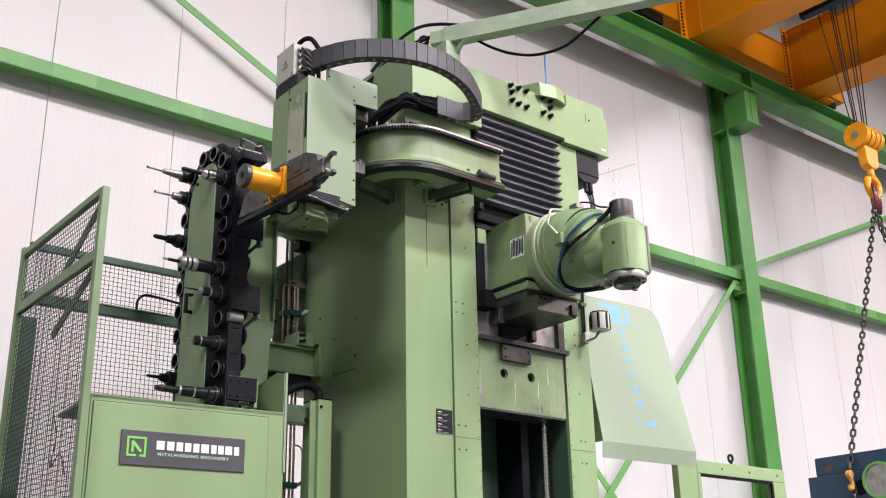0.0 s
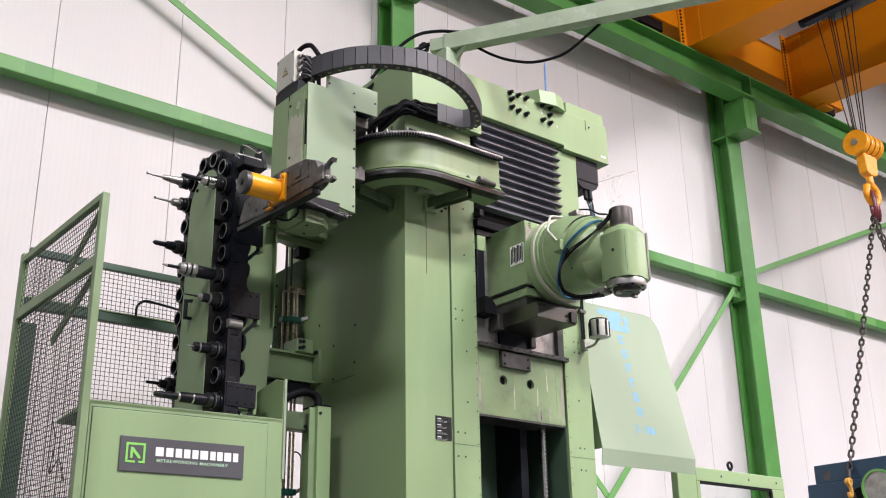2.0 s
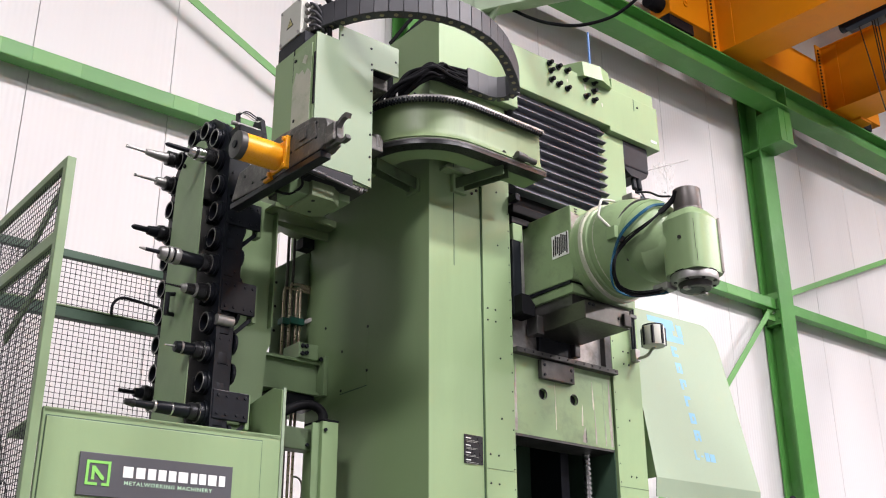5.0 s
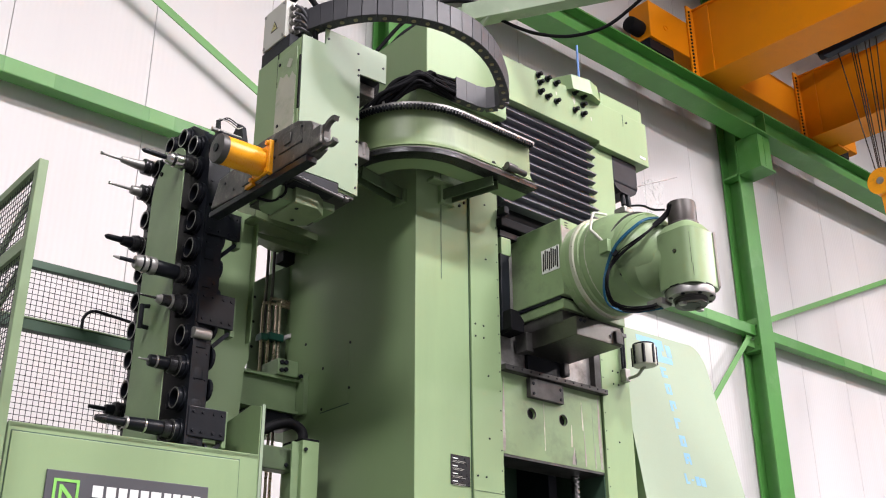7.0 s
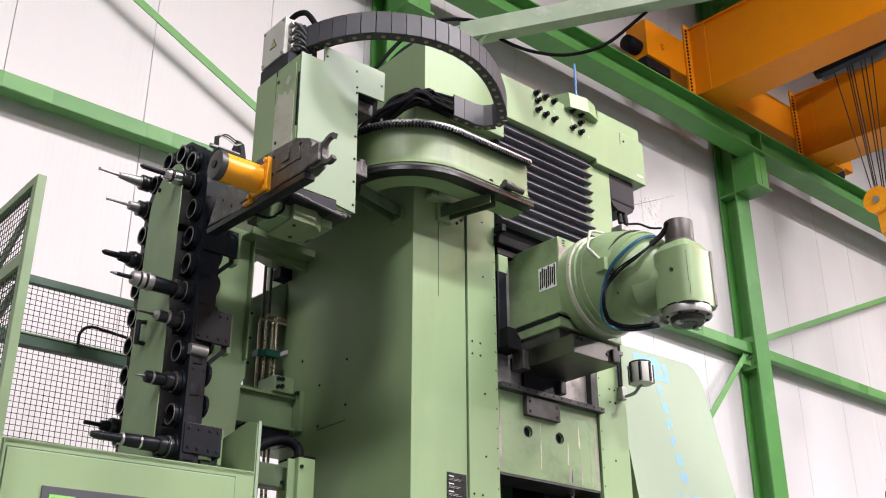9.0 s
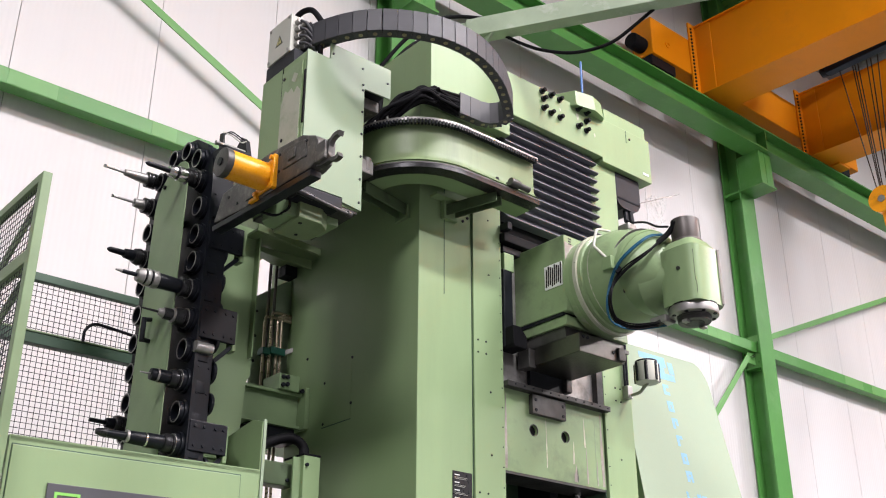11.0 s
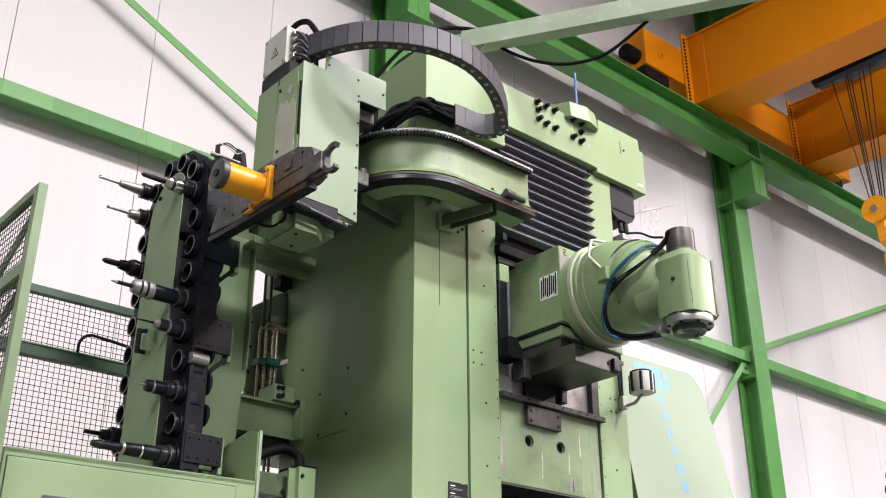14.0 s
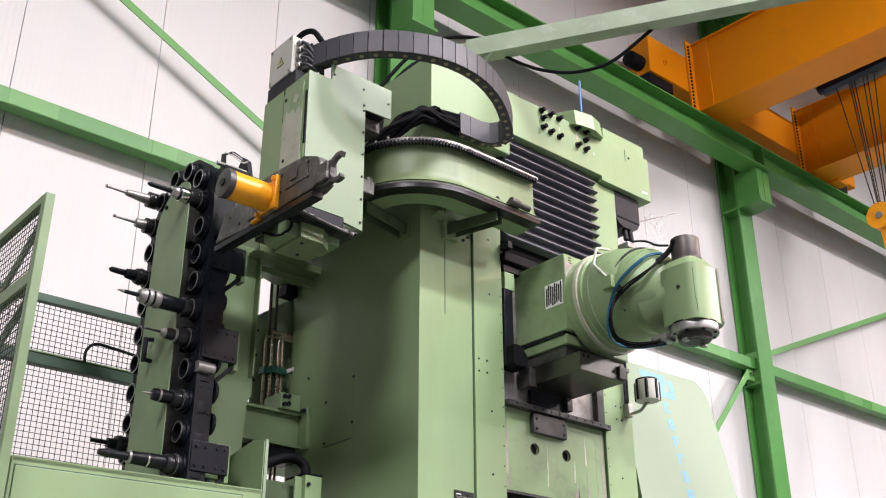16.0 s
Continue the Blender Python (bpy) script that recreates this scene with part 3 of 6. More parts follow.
# ---- blue machine standing under the hook ----
blue = thing("machine_base", "dark blue painted machine housing with round bores", "machine", at=(11.2, 5.9, 0))
part("body", box(-0.6, 0.6, -1.0, 0.71, 0, 3.15, 0.012), BLUE_MACHINE, blue)
part("top_block", box(-0.598, 0.6, -1.0, 0.604, 3.148, 3.345, 0.012), BLUE_MACHINE, blue)
part("bore", cyl((-0.603, 0.10, 2.98), (-0.58, 0.10, 2.98), 0.082, 28), RUBBER, blue)
part("bore", cyl((-0.601, 0.45, 3.227), (-0.58, 0.45, 3.227), 0.05, 24), GREASY, blue)
part("bore_rim", ring((-0.604, 0.10, 2.98), (1, 0, 0), 0.088, 0.08, 0.01), BLUE_MACHINE, blue)
part("flange", ring((-0.63, -0.13, 3.03), (1, 0, 0), 0.19, 0.165, 0.05, 36), STEEL_GREEN_TOUCH, blue, "green painted flange ring", smooth=True)
part("flange_face", cyl((-0.615, -0.13, 3.03), (-0.59, -0.13, 3.03), 0.166, 32), STEEL_DULL, blue)

# ---- milling machine: column ----
CX = 4.465          # middle plane of the column and the ram
FRONT = 4.515
mill = thing("milling_machine", "sage green travelling-column milling machine with spindle head", "milling machine", at=(4.3, 5.2, 0))
MO = Vector((4.3, 5.2, 0))


def mpart(name, bm, mat, label="", smooth=False, parent=None):
    """A part of the milling machine, given in the hall's coordinates."""
    bm.transform(Matrix.Translation(-MO))
    return part(name, bm, mat, parent or mill, label, smooth)


def madd(points, axis, r, length, mat=None, name="bolt", parent=None):
    return bolts([Vector(p) - MO for p in points], axis, r, length, parent or mill, mat, name)


bm = box(3.584, 4.105, FRONT, 5.60, 0, 4.63, 0.004)
mpart("column_body", bm, GREEN, "sage green painted column housing with grease stains")
mpart("column_rear", box(4.105, 5.05, 4.95, 5.60, 0, 4.74), GREEN)
mpart("column_side", box(4.83, 5.06, FRONT, 4.95, 0, 4.75, 0.004), GREEN)
mpart("slide_cover", box(3.918, 4.107, FRONT - 0.012, FRONT - 0.001, 0, 4.30, 0.002), GREEN, "bolted cover strip")
mpart("slide_cover", box(4.828, 5.05, FRONT - 0.012, FRONT - 0.001, 0, 4.74, 0.002), GREEN, "bolted cover strip")
mpart("panel_seam", box(3.739, 3.742, FRONT - 0.002, FRONT + 0.003, 3.63, 4.3), GREEN_DARK)
mpart("panel_seam", box(3.9133, 3.9155, FRONT - 0.004, FRONT + 0.003, 0, 4.3), GREEN_DARK)
mpart("panel_seam", box(3.92, 4.107, FRONT - 0.0135, FRONT - 0.011, 2.6525, 2.654), GREEN_DARK)
mpart("panel_seam", box(4.83, 5.05, FRONT - 0.0135, FRONT - 0.011, 2.6605, 2.662), GREEN_DARK)
pts = []
for z in (3.446, 3.385, 2.72, 2.585):
    pts += [(3.943, FRONT - 0.012, z), (3.995, FRONT - 0.012, z)]
for z in (2.2, 2.9, 3.2, 3.8, 4.1):
    pts += [(4.02, FRONT - 0.012, z)]
for z in (3.4, 3.33, 2.72, 2.585):
    pts += [(4.92, FRONT - 0.012, z), (4.96, FRONT - 0.012, z)]
for z in (3.019, 3.75, 4.1):
    pts += [(4.935, FRONT - 0.012, z)]
madd(pts, (0, -1, 0), 0.0052, 0.003)
pts = []
for i in range(24):
    pts.append((4.095, FRONT - 0.012, 2.0 + i * 0.095))
    pts.append((4.84, FRONT - 0.012, 2.0 + i * 0.095 + 0.02))
madd(pts, (0, -1, 0), 0.0036, 0.002)
madd([(3.584, y, z) for y, z in ((5.02, 3.41), (5.02, 3.18), (5.25, 3.33), (5.25, 3.12), (5.42, 3.5))], (-1, 0, 0), 0.008, 0.004)
mpart("panel_seam", box(3.581, 3.585, 5.02, 5.26, 3.10, 3.104), GREEN_DARK)
mpart("access_panel", box(3.582, 3.587, 5.022, 5.258, 3.106, 3.40, 0.001), GREEN)

# rating plate on the column
plate = mpart("rating_plate", box(3.79, 3.905, FRONT - 0.004, FRONT, 2.665, 2.80, 0.002), SIGN_BLACK, "black plate with white print")
for k in range(4):
    z = 2.785 - k * 0.034
    mpart("print_bar", box(3.80, 3.828, FRONT - 0.006, FRONT - 0.0035, z - 0.0045, z), SIGN_WHITE, parent=plate).matrix_parent_inverse = Matrix()
    for j in range(2):
        mpart("print_bar", box(3.80, 3.875 - 0.008 * ((k + j) % 3), FRONT - 0.0055, FRONT - 0.0035, z - 0.0137 - 0.006 * j, z - 0.0125 - 0.006 * j), GREY_BOX, parent=plate)

# upper cover with its screws, cap and vent tube
cover = mpart("top_cover", prism([(3.61, 5.04), (5.345, 5.04), (5.345, 4.748), (4.905, 4.748), (4.905, 4.775), (4.16, 4.775), (4.16, 4.634), (3.61, 4.634)], "y", 4.466, 5.45, 0.004), GREEN, "sage green sheet cover on top of the column")
mpart("cover_seam", box(5.128, 5.131, 4.464, 4.468, 4.955, 5.034), GREEN_DARK)
mpart("label_strip", box(5.265, 5.315, 4.463, 4.467, 4.785, 4.80), SIGN_WHITE)
pts = [(4.415, 5.02), (4.425, 4.975), (4.425, 4.915), (4.486, 5.022), (4.556, 5.022), (4.482, 4.905), (4.553, 4.903), (4.708, 5.022), (4.78, 5.022), (4.775, 4.965), (4.706, 4.907), (4.772, 4.902)]
madd([(x, 4.466, z - 0.004) for x, z in pts], (0, -1, 0), 0.0125, 0.034, RUBBER, "screw")
madd([(x, 4.466, z - 0.004) for x, z in pts], (0, -1, 0), 0.019, 0.01, BLACK_STEEL, "washer")
madd([(5.16, 4.466, 4.985)], (0, -1, 0), 0.007, 0.006)
for px, pz, pw in ((4.705, 4.965, 0.012), (4.56, 4.955, 0.006), (4.845, 4.895, 0.007)):
    mpart("paint_chip", prism([(px - pw, pz + pw * 1.6), (px + pw * 0.6, pz + pw * 1.9), (px + pw, pz), (px + pw * 0.3, pz - pw * 2.2), (px - pw * 0.4, pz - pw)], "y", 4.4648, 4.467), PRIMER)
cap = [(4.575, 4.60), (4.665, 4.43), (4.80, 4.405), (4.895, 4.43), (5.03, 4.60), (5.03, 4.85), (4.60, 4.85)]
b = bmesh.new()
lo = [b.verts.new((x, y, 5.015 if y < 4.5 else 5.03)) for x, y in cap]
hi = [b.verts.new((4.79 + (x - 4.79) * 0.95, 4.66 + (y - 4.66) * 0.94, 5.12 if x < 4.9 else 5.09)) for x, y in cap]
b.faces.new(lo)
b.faces.new(hi)
for i in range(7):
    j = (i + 1) % 7
    b.faces.new((lo[i], lo[j], hi[j], hi[i]))
bmesh.ops.triangulate(b, faces=b.faces[:2])
mpart("cap", b, GREEN, "raised drive cover")
mpart("rear_cover", box(4.97, 5.343, 4.49, 5.42, 5.035, 5.14, 0.005), GREEN)
mpart("vent_tube", cyl((4.765, 4.47, 5.10), (4.765, 4.47, 5.37), 0.007, 10), BLUE_ROD, "thin blue upright tube")
mpart("tube_foot", cyl((4.775, 4.475, 5.115), (4.775, 4.475, 5.132), 0.026, 14), BLACK)

# drive box and cables under the cover
drive = mpart("drive_box", box(5.045, 5.265, 4.50, 4.72, 4.575, 4.747, 0.012), BLACK, "black motor connector box")
mpart("drive_box_foot", prism([(5.05, 4.577), (5.26, 4.577), (5.24, 4.545), (5.20, 4.525), (5.11, 4.525), (5.07, 4.545)], "y", 4.505, 4.70), BLACK)
for k, (x, y) in enumerate(((5.15, 4.53), (5.20, 4.55), (5.185, 4.52))):
    mpart("connector", cyl((x, y, 4.53), (x - 0.004, y - 0.01, 4.455), 0.015, 12), BLACK)
    mpart("cable", tube([(x - 0.004, y - 0.01, 4.46), (x - 0.012, y - 0.03, 4.42), (4.92 + 0.015 * k, 4.28, 4.235), (4.72 + 0.02 * k, 4.10, 4.08), (4.60 + 0.02 * k, 4.0, 3.985)], 0.006, 8), BLUE_HOSE if k == 1 else BLACK, smooth=True)
mpart("probe_wire", cyl((5.25, 4.5, 4.60), (5.66, 4.5, 4.80), 0.0032, 6), STEEL_DULL)
rng = random.Random(3)
film_bm = bmesh.new()
bmesh.ops.create_grid(film_bm, x_segments=9, y_segments=9, size=0.5)
for v in film_bm.verts:
    a, c = v.co.x, v.co.y
    v.co = Vector((5.42 + a * 0.21 * (1 - 0.45 * (0.5 - c)), 4.505 + rng.uniform(-0.022, 0.022), 4.60 + c * 0.2 + a * 0.08 + rng.uniform(-0.012, 0.012)))
film_ob = mpart("plastic_film", film_bm, CLEAR_BAG, "crumpled clear plastic film on the wire")
film_mod = film_ob.modifiers.new("thickness", "SOLIDIFY")
film_mod.thickness = 0.001

# conduit with the small inspection motor
for x in (4.985, 5.003):
    mpart("conduit", cyl((x, FRONT - 0.03, 3.42), (x, FRONT - 0.03, 3.98), 0.0075, 8), BLACK_STEEL)
for z in (3.6, 3.93):
    mpart("pipe_clip", box(4.97, 5.02, FRONT - 0.042, FRONT - 0.012, z, z + 0.02), GREASY)
mpart("lamp_bracket", box(4.98, 5.02, FRONT - 0.05, FRONT - 0.012, 3.35, 3.42, 0.005), STEEL_DULL)
mpart("lamp_arm", tube([(5.0, 4.46, 3.365), (5.0, 4.40, 3.37), (4.99, 4.36, 3.39), (4.975, 4.33, 3.395)], 0.009, 10), STEEL_DULL, smooth=True)
mpart("lamp_can", cyl((4.972, 4.325, 3.395), (4.972, 4.325, 3.505), 0.061, 28, bevel=0.006), GREY_BOX, "small round steel work lamp", smooth=True)
for k in range(7):
    a = 2 * math.pi * k / 7 + 0.2
    mpart("lamp_rib", box(4.972 + 0.061 * math.cos(a) - 0.006, 4.972 + 0.061 * math.cos(a) + 0.006, 4.325 + 0.061 * math.sin(a) - 0.006, 4.325 + 0.061 * math.sin(a) + 0.006, 3.40, 3.50), BLACK)
mpart("lamp_top", cyl((4.972, 4.325, 3.505), (4.972, 4.325, 3.513), 0.058, 28), BLACK)

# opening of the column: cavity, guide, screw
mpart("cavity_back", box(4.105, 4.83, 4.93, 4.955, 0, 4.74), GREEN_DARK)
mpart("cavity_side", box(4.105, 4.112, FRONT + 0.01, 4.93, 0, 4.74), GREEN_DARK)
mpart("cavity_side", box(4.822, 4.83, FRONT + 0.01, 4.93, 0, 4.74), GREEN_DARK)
mpart("guide_rail", box(4.60, 4.66, 4.70, 4.93, 0, 4.6, 0.004), BLACK_STEEL)
bm = cyl((4.735, 4.64, 0.3), (4.735, 4.64, 2.9), 0.017, 16)
mpart("ball_screw", bm, STEEL, "bright steel ball screw", smooth=True)
first = mpart("thread_turn", ring((0, 0, 0), (0.12, 0, 1), 0.024, 0.014, 0.013, 18), STEEL, smooth=True)
first.data.transform(Matrix.Translation(MO))
first.location = Vector((4.735, 4.64, 1.9)) - MO
for i in range(1, 40):
    o = first.copy()
    scene.collection.objects.link(o)
    o.location = Vector((4.735, 4.64, 1.9 + i * 0.025)) - MO

# slat cover above the saddle
SLAT_X0, SLAT_X1 = 4.112, 4.858
z = 4.765
k = 0
while z > 4.16:
    slat = mpart("slat", prism([(4.507, z), (4.525, z), (4.525, z - 0.064), (4.484, z - 0.057), (4.474, z - 0.051), (4.504, z - 0.022)], "x", SLAT_X0 + 0.02, SLAT_X1 + 0.012 * (k % 2)), BELLOWS)
    # thin pale strip drawn as the lip's highlight
    mpart("slat_glint", box(SLAT_X0 + 0.022, SLAT_X1 - 0.002 + 0.012 * (k % 2), 4.4722, 4.4765, z - 0.0545, z - 0.0495), SLAT_GLINT, parent=slat)
    z -= 0.056
    k += 1
mpart("slat_box", box(4.112, 4.83, 4.53, 4.60, 4.02, 4.77), RUBBER)
mpart("slat_end", box(4.10, 4.42, 4.465, 4.60, 4.0, 4.05, 0.006), RUBBER, "black slat cover end block")
mpart("slat_end_stub", box(4.10, 4.13, 4.44, 4.50, 4.06, 4.10, 0.004), BLACK)

# saddle
SZ = 3.262
mpart("saddle_plate", box(4.112, 4.822, 4.535, 4.66, SZ, 3.985, 0.004), STEEL_DULL, "dull ground steel saddle face")
HOLES = ((4.315, 3.071), (4.536, 3.074))


def drilled_plate(x0, x1, z0, z1, y0, y1, holes, r):
    """An upright plate with round holes through it."""
    b = bmesh.new()
    loops = [[(x0, z0), (x1, z0), (x1, z1), (x0, z1)]]
    for hx, hz in holes:
        loops.append([(hx + r * math.cos(2 * math.pi * i / 24), hz + r * math.sin(2 * math.pi * i / 24)) for i in range(24)])
    edges = []
    for pts in loops:
        vs = [b.verts.new((x, y0, z)) for x, z in pts]
        edges += [b.edges.new((vs[i], vs[(i + 1) % len(vs)])) for i in range(len(vs))]
    bmesh.ops.triangle_fill(b, use_beauty=True, edges=edges)
    ext = bmesh.ops.extrude_face_region(b, geom=b.faces[:])
    for v in [g for g in ext["geom"] if isinstance(g, bmesh.types.BMVert)]:
        v.co.y = y1
    return b


mpart("saddle_panel", drilled_plate(4.114, 4.822, 2.85, SZ, 4.518, 4.66, HOLES, 0.027), GREEN_WORN, "worn green panel with two round holes")
mpart("saddle_edge", box(4.114, 4.822, 4.52, 4.70, 2.838, 2.851), GREASY)
mpart("saddle_ledge", box(4.108, 4.842, 4.475, 4.53, SZ - 0.013, SZ + 0.014, 0.003), GREASY, "greasy dark steel ledge with screws")
madd([(4.16 + i * 0.06, 4.475, SZ + 0.002) for i in range(12)], (0, -1, 0), 0.005, 0.003)
mpart("screw_plate", box(4.288, 4.522, 4.492, 4.52, SZ - 0.115, SZ - 0.018, 0.003), GREASY)
madd([(x, 4.492, zz) for x in (4.31, 4.50) for zz in (SZ - 0.095, SZ - 0.045)], (0, -1, 0), 0.009, 0.004)
for x, zz in HOLES:
    mpart("hole_rim", ring((x, 4.516, zz), (0, 1, 0), 0.0295, 0.0268, 0.006), GREASY)
    # black disc inside each hole takes the place of the shade in it
    mpart("hole_shade", cyl((x, 4.535, zz), (x, 4.655, zz), 0.0268, 24), RUBBER)
rng = random.Random(5)
MARKS = ((4.40, 2.90, 3.142, 0.007, SCRAPE), (4.592, 2.945, 3.06, 0.013, SCRAPE), (4.604, 2.862, 2.948, 0.024, GREY_WORN), (4.615, 2.862, 2.93, 0.010, GREASY), (4.676, 3.045, 3.19, 0.013, SCRAPE), (4.686, 2.862, 3.05, 0.011, GREY_WORN), (4.755, 2.90, 3.2, 0.004, GREEN_PALE), (4.762, 2.862, 3.0, 0.008, GREY_WORN), (4.128, 2.862, 3.22, 0.022, GREY_WORN), (4.805, 2.862, 3.24, 0.022, GREY_WORN))
for x, z0, z1, w, m in MARKS:
    n = 9
    left, right = [], []
    for k in range(n + 1):
        f = k / n
        half = w / 2 * (0.12 + 0.88 * min(1, 1.6 * f)) * rng.uniform(0.65, 1.1)
        drift = 0.15 * w * math.sin(3 * f + x * 40)
        left.append((x - half + drift, z1 + (z0 - z1) * f))
        right.append((x + half + drift, z1 + (z0 - z1) * f + rng.uniform(-0.003, 0.003)))
    mpart("scrape_mark", prism(left + right[::-1], "y", 4.5172, 4.519), m)
mpart("saddle_cap", box(4.114, 4.42, 4.492, 4.60, 3.955, 3.99, 0.003), BLACK_STEEL)
mpart("saddle_bracket", box(4.118, 4.185, 4.49, 4.54, 3.855, 3.95, 0.003), GREEN)
mpart("side_strip", box(4.112, 4.172, 4.492, 4.54, 3.45, 3.86, 0.004), BLACK_STEEL)
mpart("wiper_block", prism([(4.115, 3.545), (4.165, 3.545), (4.205, 3.50), (4.205, 3.437), (4.125, 3.437), (4.115, 3.45)], "y", 4.435, 4.54, 0.004), RUBBER)
mpart("side_strip", box(4.775, 4.822, 4.50, 4.54, SZ + 0.02, 3.95, 0.004), GREASY)
# flat black plate that draws the shade of a recess under the pad
mpart("recess_shade", box(4.30, 4.53, 4.515, 4.54, SZ + 0.02, 3.40), BLACK_STEEL)
mpart("oil_fitting", box(4.535, 4.575, 4.49, 4.54, 3.30, 3.37, 0.006), GREASY)

# ram and spindle head
RZ = 4.075
REACH = Matrix.Translation((0, -0.226, -0.333))
ram = mpart("ram", box(4.232, 4.698, 4.185, 4.95, 3.578, 3.977, 0.006), GREEN_WORN, "green painted ram housing")
mpart("ram_flange", lathe((CX, 4.187, 3.742), (CX, 4.12, 3.742), [(0, 0.25), (0.9, 0.25), (1, 0.245)]), FLANGE_GREEN, "green flange with bare metal patches", smooth=True)
mpart("bare_metal_patch", prism([(4.236, 3.94), (4.30, 3.93), (4.34, 3.90), (4.27, 3.86), (4.236, 3.80)], "y", 4.1835, 4.186), GREY_WORN, "chipped paint")
for k in range(3):
    mpart("print_bar", box(4.262, 4.284 - 0.004 * (k % 2), 4.1835, 4.186, 3.958 - k * 0.014, 3.964 - k * 0.014), SIGN_BLACK)
mpart("ram_groove", box(4.238, 4.69, 4.215, 4.95, 3.562, 3.58), BLACK_STEEL)
mpart("ram_way", box(4.246, 4.69, 4.205, 4.95, 3.515, 3.564, 0.004), GREEN_WORN)
mpart("ram_way_lower", box(4.262, 4.68, 4.23, 4.95, 3.455, 3.518), GREASY)
vent = mpart("vent_plate", box(4.2285, 4.2325, 4.204, 4.322, 3.715, 3.84, 0.001), SIGN_WHITE, "white plate with black bars")
for k in range(8):
    y0 = 4.2125 + 0.0136 * k
    z0, z1 = 3.722 + 0.004 * ((k * 3) % 4), 3.834 - 0.007 * ((k * 2) % 3)
    mpart("vent_bar", prism([(y0 - 0.006, z1), (y0 + 0.002, z1 + 0.002), (y0 + 0.007, z0 + 0.002), (y0 - 0.001, z0)], "x", 4.2265, 4.2288), SIGN_BLACK, parent=vent)
mpart("ram_pad", box(4.262, 4.58, 4.144, 4.53, 3.368, 3.462, 0.004), PAD_STEEL, "oily steel guide block")
mpart("pad_stub", box(4.222, 4.268, 4.44, 4.52, 3.355, 3.45, 0.004), GREASY)
mpart("pad_clamp", box(4.525, 4.575, 4.128, 4.15, 3.375, 3.44, 0.005), GREASY)
madd([(4.29 + 0.028 * i, 4.144, 3.445) for i in range(2)] + [(4.50, 4.144, 3.41)], (0, -1, 0), 0.009, 0.006)


def reach(name, bm, mat, label="", smooth=False):
    """A part of the head, moved out and down with the ram."""
    bm.transform(REACH)
    return mpart(name, bm, mat, label, smooth)


head = reach("spindle_head", lathe((CX, 4.372, RZ), (CX, 3.97, RZ), [(0, 0.255), (0.10, 0.255), (0.11, 0.246), (0.17, 0.246), (0.18, 0.236), (0.28, 0.24), (0.45, 0.238), (0.60, 0.222), (0.75, 0.188), (0.88, 0.135), (1.0, 0.05)]), GREEN_WORN, "rounded green universal milling head", smooth=True)
reach("index_ring", ring((CX, 4.345, RZ), (0, -1, 0), 0.258, 0.235, 0.02, 48), PRIMER, smooth=True)
reach("seam_ring", ring((CX, 4.265, RZ), (0, -1, 0), 0.240, 0.22, 0.006, 48), PRIMER, smooth=True)
madd([REACH @ Vector((CX + 0.25 * math.cos(a), 4.334, RZ + 0.25 * math.sin(a))) for a in [math.pi * (0.55 + 0.13 * i) for i in range(8)]], (0, -1, 0), 0.008, 0.008)
# slanted swivel joint that carries the spindle barrel
reach("swivel_body", lathe((CX, 4.19, 4.10), (CX, 3.90, 3.965), [(0, 0.195), (0.2, 0.21), (0.34, 0.208), (0.46, 0.197), (0.57, 0.18), (0.66, 0.16), (0.74, 0.137), (0.8, 0.117), (0.86, 0.1), (1.0, 0.08)]), GREEN_WORN, "slanted swivel half of the milling head", smooth=True)
reach("swivel_ring", lathe((CX, 4.125, 4.068), (CX, 4.10, 4.056), [(0, 0.214), (0.5, 0.217), (1, 0.214)]), GREEN, smooth=True)
SY = 3.858
bx = []
for i in range(24):
    a = 2 * math.pi * i / 24
    bx.append((CX + 0.110 * math.copysign(abs(math.cos(a)) ** 0.5, math.cos(a)), SY + 0.110 * math.copysign(abs(math.sin(a)) ** 0.5, math.sin(a))))
reach("spindle_barrel", prism(bx, "z", 3.812, 4.082, 0.0), GREEN_WORN, "green spindle barrel", smooth=True)
top = [(CX + (x - CX) * 0.72, SY + (y - SY) * 0.72) for x, y in bx]
b = bmesh.new()
lo = [b.verts.new((x, y, 4.082)) for x, y in bx]
hi = [b.verts.new((x, y, 4.126)) for x, y in top]
for i in range(24):
    j = (i + 1) % 24
    b.faces.new((lo[i], lo[j], hi[j], hi[i]))
b.faces.new(hi)
reach("barrel_shoulder", b, GREEN_WORN, smooth=True)
reach("barrel_neck", lathe((CX, 4.03, 3.995), (CX, SY, 3.965), [(0, 0.158), (0.2, 0.136), (0.38, 0.113), (1.0, 0.1)]), GREEN_WORN, smooth=True)
b = box(-0.03, 0.03, -0.005, 0.006, 3.82, 4.09, 0.002)
b.transform(Matrix.Translation((CX + 0.096, SY - 0.089, 0)) @ Matrix.Rotation(radians(48), 4, "Z"))
reach("worn_patch", b, GREY_WORN, "bare scuffed metal plate")
reach("draw_bar_cap", cyl((CX, SY, 4.12), (CX, SY, 4.25), 0.067, 32, bevel=0.005), CAP_STEEL, "grey steel draw bar cap", smooth=True)
reach("cap_collar", cyl((CX, SY, 4.12), (CX, SY, 4.142), 0.074, 32, bevel=0.004), CAP_STEEL, smooth=True)
reach("nose_seam", ring((CX, SY, 3.811), (0, 0, 1), 0.1125, 0.10, 0.006, 40), RUBBER, "dark joint line", smooth=True)
